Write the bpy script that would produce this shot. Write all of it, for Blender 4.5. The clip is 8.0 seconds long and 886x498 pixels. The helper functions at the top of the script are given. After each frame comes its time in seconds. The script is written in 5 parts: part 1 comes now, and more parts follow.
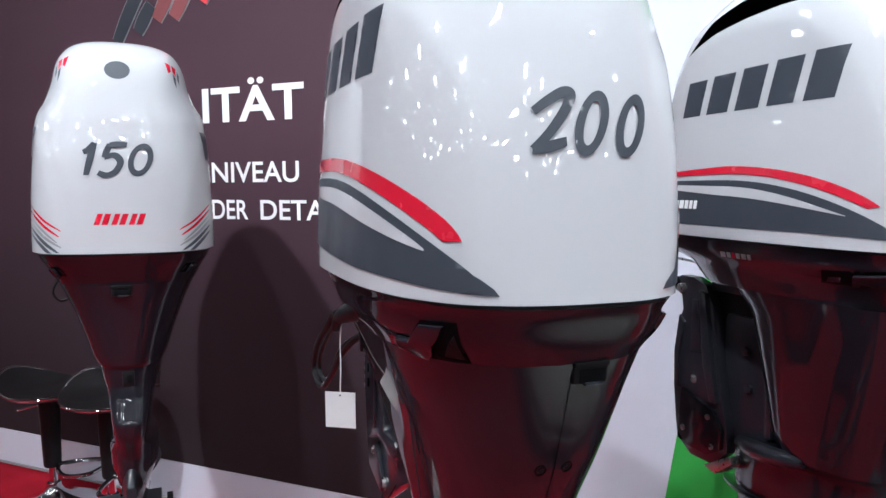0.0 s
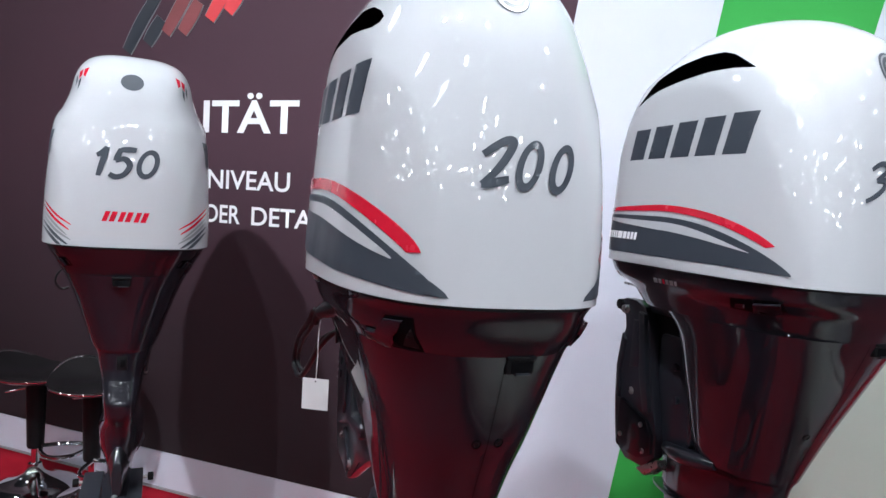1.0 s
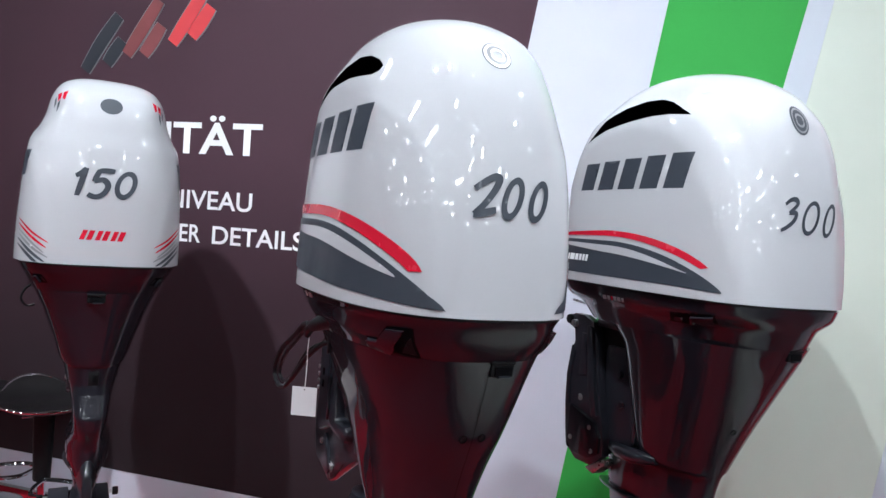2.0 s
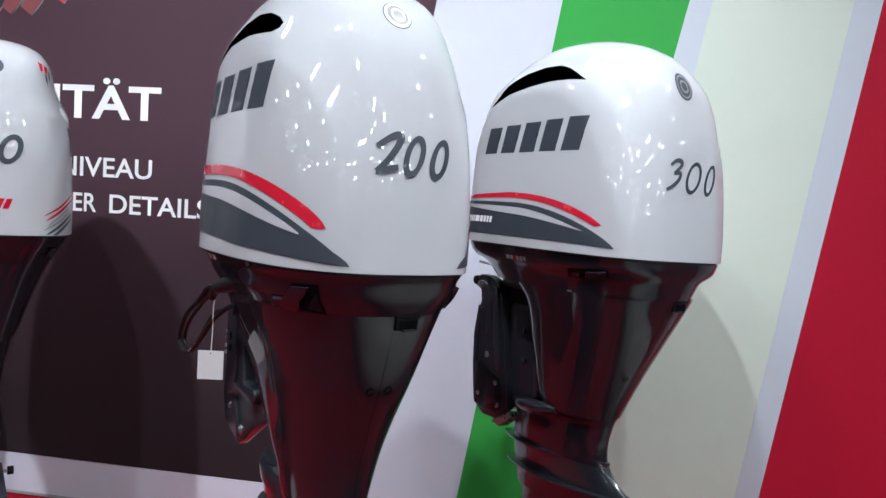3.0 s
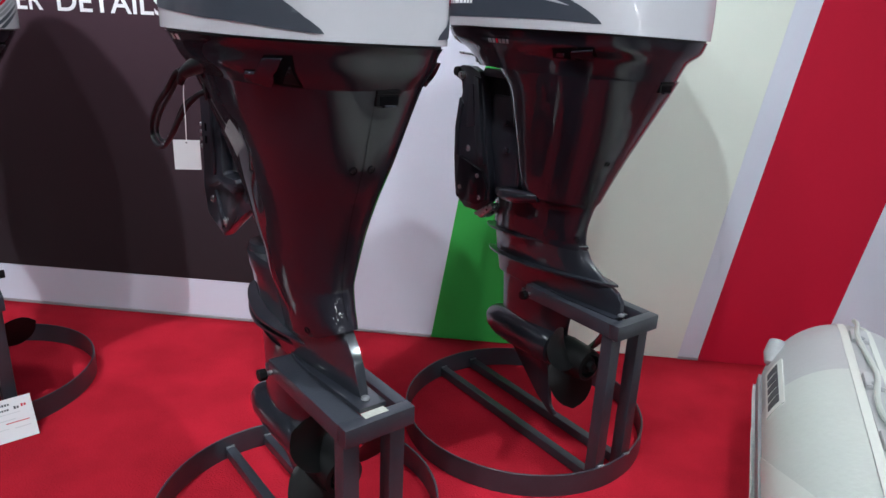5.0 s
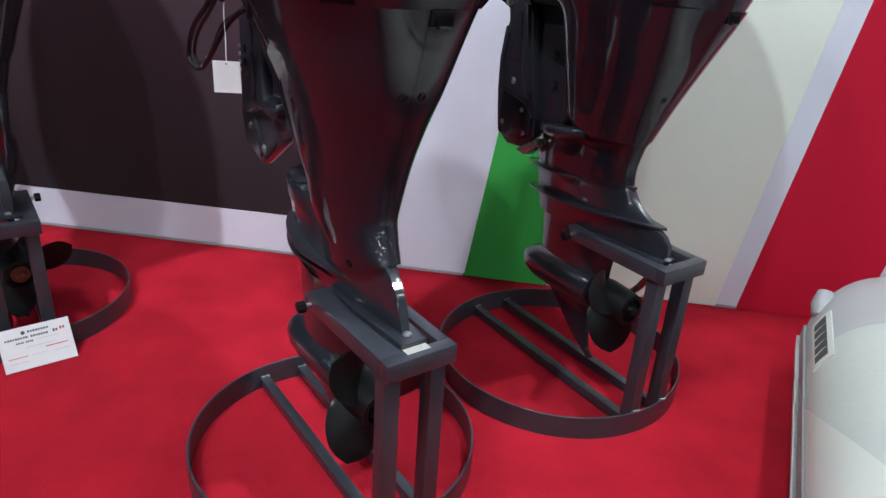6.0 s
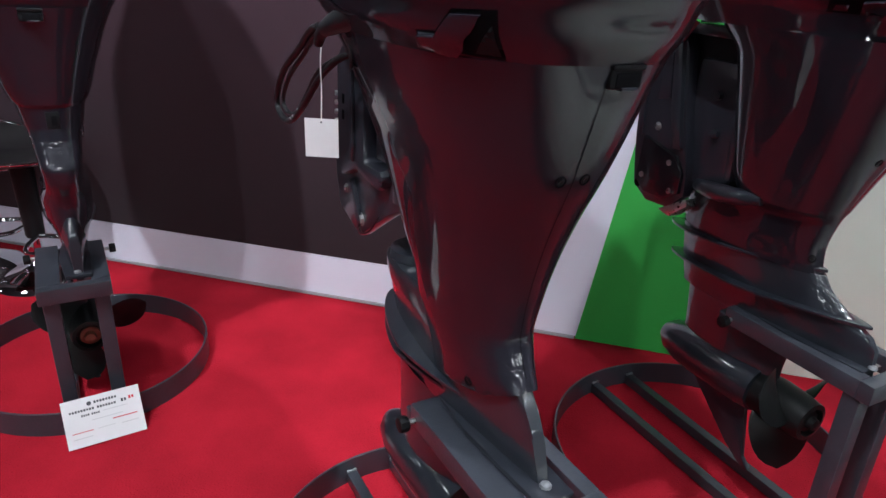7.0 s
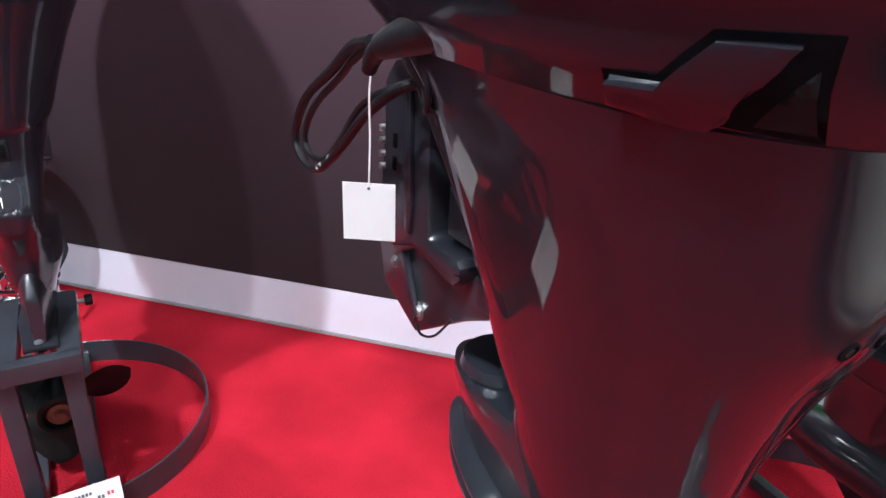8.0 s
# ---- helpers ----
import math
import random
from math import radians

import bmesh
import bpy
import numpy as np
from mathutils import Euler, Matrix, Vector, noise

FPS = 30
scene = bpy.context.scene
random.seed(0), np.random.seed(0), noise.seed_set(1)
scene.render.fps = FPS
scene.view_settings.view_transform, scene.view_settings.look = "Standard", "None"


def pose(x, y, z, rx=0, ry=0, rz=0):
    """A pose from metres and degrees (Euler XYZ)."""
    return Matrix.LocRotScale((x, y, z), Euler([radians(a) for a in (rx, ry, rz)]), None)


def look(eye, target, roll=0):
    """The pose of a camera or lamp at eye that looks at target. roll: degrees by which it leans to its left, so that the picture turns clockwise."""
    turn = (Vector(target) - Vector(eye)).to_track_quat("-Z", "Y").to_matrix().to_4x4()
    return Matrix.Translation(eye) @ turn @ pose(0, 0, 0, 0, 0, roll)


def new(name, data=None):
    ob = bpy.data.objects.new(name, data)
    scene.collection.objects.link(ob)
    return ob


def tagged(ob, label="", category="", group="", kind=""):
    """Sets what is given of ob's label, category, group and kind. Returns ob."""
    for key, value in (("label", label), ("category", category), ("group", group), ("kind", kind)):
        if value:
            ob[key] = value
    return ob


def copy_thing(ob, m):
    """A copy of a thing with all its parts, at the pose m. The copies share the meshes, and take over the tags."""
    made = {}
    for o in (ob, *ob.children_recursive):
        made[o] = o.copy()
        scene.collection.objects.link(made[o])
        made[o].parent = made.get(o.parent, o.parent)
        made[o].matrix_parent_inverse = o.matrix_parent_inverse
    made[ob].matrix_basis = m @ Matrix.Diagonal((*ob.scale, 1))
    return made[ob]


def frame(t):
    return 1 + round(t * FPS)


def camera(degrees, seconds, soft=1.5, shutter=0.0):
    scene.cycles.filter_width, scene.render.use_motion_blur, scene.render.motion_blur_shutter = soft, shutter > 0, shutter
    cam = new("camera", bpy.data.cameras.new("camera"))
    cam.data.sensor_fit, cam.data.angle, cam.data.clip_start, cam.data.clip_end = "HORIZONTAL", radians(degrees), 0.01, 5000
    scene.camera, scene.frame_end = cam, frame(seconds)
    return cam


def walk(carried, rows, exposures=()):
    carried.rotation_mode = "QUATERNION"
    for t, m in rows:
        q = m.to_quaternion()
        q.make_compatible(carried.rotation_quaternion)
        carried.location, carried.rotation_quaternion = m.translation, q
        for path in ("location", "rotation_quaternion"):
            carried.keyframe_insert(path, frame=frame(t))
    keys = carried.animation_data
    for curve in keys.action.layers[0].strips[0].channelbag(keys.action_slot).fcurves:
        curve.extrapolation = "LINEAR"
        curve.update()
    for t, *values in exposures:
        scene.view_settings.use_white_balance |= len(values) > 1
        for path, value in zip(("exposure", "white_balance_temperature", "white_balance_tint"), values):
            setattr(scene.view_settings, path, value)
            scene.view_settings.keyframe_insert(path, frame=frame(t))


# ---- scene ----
cam = camera(66.6, 8.0)
PATH = [
    (0, (0.052, -0.091, 1.508), (-0.706, 1.75, 1.323), -0.3),
    (0.2, (0.069, -0.133, 1.513), (-0.698, 1.708, 1.365), 0.1),
    (0.5, (0.124, -0.194, 1.506), (-0.651, 1.643, 1.355), 1.6),
    (0.7, (0.151, -0.230, 1.510), (-0.605, 1.615, 1.346), 2.1),
    (1, (0.168, -0.285, 1.519), (-0.549, 1.578, 1.385), 3.3),
    (1.2, (0.157, -0.328, 1.527), (-0.528, 1.549, 1.427), 3.7),
    (2.3, (0.110, -0.523, 1.523), (-0.349, 1.422, 1.458), 3.9),
    (2.5, (0.117, -0.528, 1.519), (-0.293, 1.428, 1.443), 3.8),
    (2.7, (0.130, -0.527, 1.510), (-0.225, 1.439, 1.414), 3.7),
    (3, (0.145, -0.522, 1.496), (-0.129, 1.455, 1.367), 3.5),
    (3.2, (0.154, -0.518, 1.490), (-0.070, 1.463, 1.327), 3.3),
    (3.5, (0.164, -0.512, 1.476), (0.014, 1.47, 1.249), 3.0),
    (3.7, (0.160, -0.515, 1.472), (0.042, 1.463, 1.197), 2.8),
    (4, (0.155, -0.513, 1.458), (0.018, 1.45, 1.1), 2.3),
    (4.2, (0.157, -0.513, 1.442), (0.003, 1.438, 1.028), 2.2),
    (4.5, (0.156, -0.514, 1.42), (0.0, 1.413, 0.908), 2.3),
    (4.7, (0.150, -0.514, 1.412), (-0.010, 1.396, 0.840), 2.4),
    (5.8, (0.097, -0.495, 1.375), (-0.116, 1.336, 0.598), 3.6),
    (6, (0.079, -0.468, 1.368), (-0.142, 1.346, 0.556), 3.9),
    (6.2, (0.047, -0.413, 1.359), (-0.195, 1.382, 0.511), 3.9),
    (6.5, (-0.021, -0.285, 1.357), (-0.309, 1.484, 0.469), 3.9),
    (6.7, (-0.055, -0.194, 1.370), (-0.407, 1.575, 0.505), 3.4),
    (7, (-0.112, -0.092, 1.383), (-0.559, 1.688, 0.588), 2.6),
    (7.2, (-0.167, -0.022, 1.383), (-0.630, 1.758, 0.597), 2.2),
    (7.5, (-0.272, 0.13, 1.381), (-0.745, 1.915, 0.615), 2.3),
    (7.7, (-0.309, 0.203, 1.376), (-0.805, 1.991, 0.628), 2.5),
    (8, (-0.362, 0.345, 1.365), (-0.826, 2.1, 0.526), 2.3),
]
EXPOSURES = [(0.0, 0.15), (0.5, 0.0), (1.0, -0.02), (2.5, -0.13), (3.0, -0.14), (3.5, -0.16), (4.0, -0.2), (4.5, -0.14), (6.0, 0.04), (6.5, 0.04), (7.0, 0.12), (7.5, 0.46), (8.0, 0.76)]
walk(cam, [(t, look(eye, target, roll)) for t, eye, target, roll in PATH], EXPOSURES)


# ---- world, lamps, exposure ----
world = bpy.data.worlds.new("hall_air")
scene.world = world
world.use_nodes = True
world.node_tree.nodes["Background"].inputs["Color"].default_value = (0.62, 0.60, 0.68, 1)
world.node_tree.nodes["Background"].inputs["Strength"].default_value = 0.05
LAMP_POWER = 24.0
STAND_POWER = 78.0
SPOT_POWER = 4200.0

WALL_Y = 2.32       # face of the printed back wall
HALL_TOP = 7.4      # hall ceiling


# ---- materials ----
def material(name, color, rough=0.5, metal=0.0, coat=0.0, vary=0.06, scale=8.0, bump=0.0, bump_scale=120.0, coat_rough=0.04, rough_vary=0.08, emit=None, spec=0.5):
    """A node material: base colour with broad and fine variation, uneven gloss and fine relief."""
    m = bpy.data.materials.new(name)
    m.use_nodes = True
    nt = m.node_tree
    b = nt.nodes["Principled BSDF"]
    b.inputs["Metallic"].default_value = metal
    b.inputs["Coat Weight"].default_value = coat
    b.inputs["Coat Roughness"].default_value = coat_rough
    b.inputs["Specular IOR Level"].default_value = spec
    if emit:
        b.inputs["Emission Color"].default_value = (*emit[0], 1)
        b.inputs["Emission Strength"].default_value = emit[1]
    co = nt.nodes.new("ShaderNodeTexCoord")
    broad = nt.nodes.new("ShaderNodeTexNoise")
    broad.inputs["Scale"].default_value = scale
    broad.inputs["Detail"].default_value = 4
    fine = nt.nodes.new("ShaderNodeTexNoise")
    fine.inputs["Scale"].default_value = bump_scale
    fine.inputs["Detail"].default_value = 2
    nt.links.new(co.outputs["Object"], broad.inputs["Vector"])
    nt.links.new(co.outputs["Object"], fine.inputs["Vector"])
    add = nt.nodes.new("ShaderNodeMath")
    add.operation = "MULTIPLY_ADD"
    add.inputs[1].default_value = 0.35
    nt.links.new(fine.outputs["Fac"], add.inputs[0])
    nt.links.new(broad.outputs["Fac"], add.inputs[2])
    mix = nt.nodes.new("ShaderNodeMix")
    mix.data_type = "RGBA"
    mix.inputs["A"].default_value = (*[max(0, c * (1 - vary * 1.6)) for c in color], 1)
    mix.inputs["B"].default_value = (*[min(1, c * (1 + vary)) for c in color], 1)
    nt.links.new(add.outputs[0], mix.inputs["Factor"])
    nt.links.new(mix.outputs["Result"], b.inputs["Base Color"])
    mr = nt.nodes.new("ShaderNodeMapRange")
    mr.inputs["From Min"].default_value, mr.inputs["From Max"].default_value = 0.3, 0.75
    mr.inputs["To Min"].default_value, mr.inputs["To Max"].default_value = max(0.02, rough * (1 - rough_vary)), min(1, rough * (1 + rough_vary * 2))
    nt.links.new(broad.outputs["Fac"], mr.inputs["Value"])
    nt.links.new(mr.outputs["Result"], b.inputs["Roughness"])
    if bump:
        bp = nt.nodes.new("ShaderNodeBump")
        bp.inputs["Strength"].default_value = 1.0
        bp.inputs["Distance"].default_value = bump
        nt.links.new(fine.outputs["Fac"], bp.inputs["Height"])
        nt.links.new(bp.outputs["Normal"], b.inputs["Normal"])
    return m


M = dict(
    white=material("white_gelcoat", (0.435, 0.44, 0.465), 0.6, coat=1.0, vary=0.02, scale=3, coat_rough=0.008, spec=0.08),
    graphite=material("graphite_paint", (0.0092, 0.0086, 0.0132), 0.42, coat=0.95, vary=0.15, scale=5, bump_scale=900, coat_rough=0.036, spec=0.10),
    cast=material("cast_bracket", (0.015, 0.016, 0.023), 0.34, coat=0.7, vary=0.2, scale=9, bump=0.0002, bump_scale=260, coat_rough=0.12, spec=0.3),
    leggrey=material("leg_paint", (0.014, 0.016, 0.022), 0.30, coat=1.0, vary=0.18, scale=7, bump_scale=700, coat_rough=0.07, spec=0.3),
    black=material("black_plastic", (0.007, 0.007, 0.008), 0.45, vary=0.2, scale=20, bump=0.0002, bump_scale=500, spec=0.12),
    void=material("intake_black", (0.004, 0.004, 0.005), 0.7, vary=0.2, spec=0.04),
    rubber=material("rubber", (0.007, 0.007, 0.009), 0.45, vary=0.25, scale=30, bump=0.0003, bump_scale=300, spec=0.3),
    decal_grey=material("decal_grey", (0.029, 0.037, 0.051), 0.5, coat=0.12, vary=0.05, scale=15),
    decal_red=material("decal_red", (0.56, 0.008, 0.030), 0.25, coat=0.7, vary=0.05, scale=15),
    emblem_navy=material("emblem_navy", (0.016, 0.020, 0.030), 0.5, vary=0.06, scale=6),
    emblem_mix=material("emblem_brown_red", (0.20, 0.045, 0.05), 0.5, vary=0.25, scale=6),
    emblem_red=material("emblem_red", (0.62, 0.045, 0.055), 0.5, vary=0.06, scale=6),
    decal_mid=material("decal_mid_grey", (0.20, 0.205, 0.22), 0.5, coat=0.0, vary=0.05, scale=15),
    decal_white=material("decal_white", (0.78, 0.78, 0.80), 0.3, vary=0.03),
    steel=material("stand_paint", (0.026, 0.029, 0.038), 0.38, vary=0.25, scale=14, bump=0.0004, bump_scale=160, coat=0.4, coat_rough=0.14, spec=0.4),
    weld=material("weld_bead", (0.17, 0.175, 0.19), 0.45, metal=0.5, vary=0.3, scale=90, bump=0.001, bump_scale=350),
    chrome=material("chrome", (0.75, 0.75, 0.78), 0.06, metal=1.0, vary=0.05),
    bolt=material("bolt_steel", (0.45, 0.45, 0.46), 0.28, metal=0.9, vary=0.15, scale=60),
    prop=material("prop_black", (0.005, 0.0055, 0.006), 0.42, vary=0.2, scale=20, spec=0.25),
    brass=material("hub_nut", (0.13, 0.035, 0.022), 0.45, metal=0.3, vary=0.3, scale=60),
    carpet=material("red_carpet", (0.350, 0.0110, 0.0235), 1.0, vary=0.30, scale=4.5, bump=0.004, bump_scale=170, spec=0.05),
    hallfloor=material("hall_floor", (0.15, 0.15, 0.175), 0.6, vary=0.2, scale=1.5),
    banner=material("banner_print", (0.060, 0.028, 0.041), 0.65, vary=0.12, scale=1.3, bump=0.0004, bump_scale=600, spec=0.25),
    panel_white=material("panel_white", (0.56, 0.57, 0.66), 0.5, vary=0.05, scale=2.5, bump=0.0003, bump_scale=9),
    panel_cream=material("panel_cream", (0.61, 0.655, 0.585), 0.5, vary=0.04, scale=2, bump=0.0003, bump_scale=9),
    panel_ice=material("panel_ice", (0.54, 0.57, 0.645), 0.5, vary=0.03, scale=2),
    panel_green=material("panel_green", (0.035, 0.33, 0.06), 0.6, vary=0.06, scale=2, spec=0.2),
    panel_red=material("panel_red", (0.42, 0.007, 0.028), 0.6, vary=0.06, scale=2, spec=0.15),
    trim=material("floor_trim", (0.30, 0.29, 0.31), 0.5, metal=0.3, vary=0.1),
    wall=material("hall_wall", (0.42, 0.41, 0.44), 0.8, vary=0.08, scale=0.7),
    ceil=material("hall_ceiling", (0.10, 0.10, 0.11), 0.9, vary=0.1, scale=0.6),
    paper=material("white_card", (0.62, 0.615, 0.63), 0.6, vary=0.02),
    sticker=material("worn_sticker", (0.36, 0.36, 0.33), 0.6, vary=0.2, scale=60),
    string=material("white_string", (0.70, 0.69, 0.68), 0.8, vary=0.1),
    ink=material("card_ink", (0.06, 0.06, 0.07), 0.6, vary=0.1),
    inkred=material("card_ink_red", (0.50, 0.03, 0.05), 0.6, vary=0.1),
    inkgrey=material("card_ink_grey", (0.45, 0.45, 0.47), 0.6, vary=0.1),
    pvc=material("grey_pvc", (0.41, 0.42, 0.43), 0.42, vary=0.06, scale=4, bump=0.0006, bump_scale=60),
    pvc_light=material("light_grey_pvc", (0.51, 0.54, 0.51), 0.42, vary=0.06, scale=4, bump=0.0006, bump_scale=60),
    pvc_white=material("white_pvc", (0.62, 0.64, 0.60), 0.4, vary=0.04, scale=5, bump=0.0004, bump_scale=60),
    pvc_grey=material("mid_grey_pvc", (0.30, 0.31, 0.32), 0.5, vary=0.2, scale=30, bump=0.001, bump_scale=50),
    pvc_dark=material("dark_pvc", (0.22, 0.23, 0.24), 0.45, vary=0.08, scale=6),
    seat=material("seat_black", (0.009, 0.008, 0.009), 0.3, coat=0.3, vary=0.15, scale=12),
    spot=material("spot_glow", (0.9, 0.9, 0.9), 0.5, emit=((0.89, 0.965, 1.03), SPOT_POWER)),
    stand_glow=material("stand_lamp_glow", (0.9, 0.9, 0.9), 0.5, emit=((0.89, 0.965, 1.03), STAND_POWER)),
    lamp=material("lamp_glow", (0.9, 0.9, 0.9), 0.5, emit=((0.87, 0.965, 1.03), LAMP_POWER)),
)


# the dark print runs from aubergine above into charcoal below, with dimmer light near the floor painted in
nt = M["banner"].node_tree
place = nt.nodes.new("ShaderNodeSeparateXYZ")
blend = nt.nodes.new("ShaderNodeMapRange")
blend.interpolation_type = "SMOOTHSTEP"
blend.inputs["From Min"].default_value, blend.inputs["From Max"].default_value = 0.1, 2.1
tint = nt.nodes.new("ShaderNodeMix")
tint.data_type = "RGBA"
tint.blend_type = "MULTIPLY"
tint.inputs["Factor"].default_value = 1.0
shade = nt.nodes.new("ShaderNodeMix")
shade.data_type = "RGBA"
# low end darker than the print, to stand for light falling off downwards
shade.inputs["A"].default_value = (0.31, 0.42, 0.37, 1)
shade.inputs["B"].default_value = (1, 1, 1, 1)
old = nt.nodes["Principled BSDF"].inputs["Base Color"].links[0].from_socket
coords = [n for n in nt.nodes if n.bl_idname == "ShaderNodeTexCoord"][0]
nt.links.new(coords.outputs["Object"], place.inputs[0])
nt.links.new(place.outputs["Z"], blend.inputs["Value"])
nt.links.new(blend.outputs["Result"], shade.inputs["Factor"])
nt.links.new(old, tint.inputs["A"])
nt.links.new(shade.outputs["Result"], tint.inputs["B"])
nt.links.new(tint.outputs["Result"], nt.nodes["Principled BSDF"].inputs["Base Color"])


# ---- mesh helpers ----
def mesh_of(bm, name, smooth=True):
    me = bpy.data.meshes.new(name)
    bmesh.ops.recalc_face_normals(bm, faces=bm.faces)
    bm.to_mesh(me)
    bm.free()
    if smooth:
        for p in me.polygons:
            p.use_smooth = True
    return me


def part(name, bm, mat, parent=None, label="", smooth=True, sharp=35, m=None):
    """Links a bmesh as one mesh object under a thing or a part."""
    me = bm if isinstance(bm, bpy.types.Mesh) else mesh_of(bm, name, smooth)
    if smooth and sharp and not isinstance(bm, bpy.types.Mesh):
        me.set_sharp_from_angle(angle=radians(sharp))
    if mat is not None and not me.materials:
        me.materials.append(mat)
    ob = new(name, me)
    ob.parent = parent
    if m is not None:
        ob.matrix_local = m
    if label:
        tagged(ob, label)
    return ob


def thing(name, m, label, category, group="", kind=""):
    ob = new(name)
    ob.empty_display_size = 0.1
    ob.matrix_local = m
    return tagged(ob, label, category, group, kind)


def box(sx, sy, sz, at=(0, 0, 0), bevel=0.002, rot=None, bm=None):
    """A bevelled box of that size, centred at a point."""
    out = bm or bmesh.new()
    m = Matrix.Translation(at) @ (rot or Matrix.Identity(4)) @ Matrix.Diagonal((sx, sy, sz, 1))
    r = bmesh.ops.create_cube(out, size=1, matrix=m)
    if bevel:
        es = list({e for v in r["verts"] for e in v.link_edges})
        bmesh.ops.bevel(out, geom=es, offset=bevel, segments=2, affect="EDGES", profile=0.6)
    return out


def rod(p, q, r0, r1=None, n=16, bm=None, bevel=0.0):
    """A round bar from p to q."""
    out = bm or bmesh.new()
    p, q = Vector(p), Vector(q)
    r1 = r0 if r1 is None else r1
    turn = (q - p).to_track_quat("Z", "Y").to_matrix().to_4x4()
    r = bmesh.ops.create_cone(out, cap_ends=True, segments=n, radius1=r0, radius2=r1, depth=(q - p).length, matrix=Matrix.Translation((p + q) / 2) @ turn)
    if bevel:
        es = [e for e in {e for v in r["verts"] for e in v.link_edges} if len(e.link_faces) == 2 and any(len(f.verts) > 4 for f in e.link_faces)]
        bmesh.ops.bevel(out, geom=es, offset=bevel, segments=2, affect="EDGES", profile=0.6)
    return out


def tube(points, r, n=10, rounds=6, bm=None, closed=False):
    """A hose through some points, smoothed."""
    pts = [Vector(p) for p in points]
    path = []
    k = len(pts)
    spans = k if closed else k - 1
    for i in range(spans):
        a = pts[(i - 1) % k] if closed or i > 0 else pts[0] * 2 - pts[1]
        b, c = pts[i], pts[(i + 1) % k]
        d = pts[(i + 2) % k] if closed or i + 2 < k else pts[-1] * 2 - pts[-2]
        for s in range(rounds):
            t = s / rounds
            path.append(0.5 * ((2 * b) + (c - a) * t + (2 * a - 5 * b + 4 * c - d) * t * t + (3 * b - a - 3 * c + d) * t ** 3))
    if not closed:
        path.append(pts[-1])
    out = bm or bmesh.new()
    rings = []
    side = None
    for i, p in enumerate(path):
        q0 = path[(i - 1) % len(path)] if closed or i else path[0]
        q1 = path[(i + 1) % len(path)] if closed or i + 1 < len(path) else path[-1]
        d = (q1 - q0).normalized()
        if side is None:
            side = d.orthogonal().normalized()
        side = (side - d * side.dot(d)).normalized()
        up = d.cross(side)
        rr = r(i / max(1, len(path) - 1)) if callable(r) else r
        rings.append([out.verts.new(p + (side * math.cos(2 * math.pi * j / n) + up * math.sin(2 * math.pi * j / n)) * rr) for j in range(n)])
    for i in range(len(rings) if closed else len(rings) - 1):
        a, b = rings[i], rings[(i + 1) % len(rings)]
        for j in range(n):
            out.faces.new((a[j], a[(j + 1) % n], b[(j + 1) % n], b[j]))
    if not closed:
        out.faces.new(rings[0][::-1])
        out.faces.new(rings[-1])
    return out


def lathe(profile, n=40, at=(0, 0, 0), axis="Z", bm=None):
    """A turned shape: (radius, height) pairs."""
    out = bm or bmesh.new()
    turn = {"Z": Matrix.Identity(4), "X": Matrix.Rotation(radians(90), 4, "Y")}[axis]
    m = Matrix.Translation(at) @ turn
    rings = [[out.verts.new(m @ Vector((r * math.cos(2 * math.pi * j / n), r * math.sin(2 * math.pi * j / n), z))) for j in range(n)] for r, z in profile]
    for a, b in zip(rings, rings[1:]):
        for j in range(n):
            out.faces.new((a[j], a[(j + 1) % n], b[(j + 1) % n], b[j]))
    for ring in (rings[0], rings[-1]):
        out.faces.new(ring)
    return out


def eased(keys, z):
    """Values of a table of rows (z, ...), smoothly between its rows."""
    zs = np.array([k[0] for k in keys], float)
    vs = np.array([k[1:] for k in keys], float)
    if z <= zs[0]:
        return vs[0]
    if z >= zs[-1]:
        return vs[-1]
    i = int(np.searchsorted(zs, z)) - 1
    i = max(0, min(i, len(zs) - 2))
    h = zs[i + 1] - zs[i]
    t = (z - zs[i]) / h
    d = (vs[i + 1] - vs[i]) / h
    d0 = (vs[i] - vs[i - 1]) / (zs[i] - zs[i - 1]) if i > 0 else d
    d1 = (vs[i + 2] - vs[i + 1]) / (zs[i + 2] - zs[i + 1]) if i + 2 < len(zs) else d
    lim = lambda a, b: np.where(a * b <= 0, 0, 2 * a * b / np.where(a + b == 0, 1, a + b))
    m0, m1 = (lim(d0, d) if i > 0 else d), (lim(d, d1) if i + 2 < len(zs) else d)
    return (2 * t ** 3 - 3 * t * t + 1) * vs[i] + (t ** 3 - 2 * t * t + t) * h * m0 + (3 * t * t - 2 * t ** 3) * vs[i + 1] + (t ** 3 - t * t) * h * m1


def outline(xf, xr, w, nf, nr, n):
    """A rounded plan shape from front xf to rear xr, half as wide as w, with squareness nf and nr."""
    xc = xf + (xr - xf) * 0.46
    pts = []
    for j in range(n):
        a = 2 * math.pi * j / n
        c, s = math.cos(a), math.sin(a)
        k = nr if c >= 0 else nf
        rad = (abs(c) ** k + abs(s) ** k) ** (-1 / k)
        pts.append((xc + (xr - xc if c >= 0 else xc - xf) * c * rad, w * s * rad))
    return pts


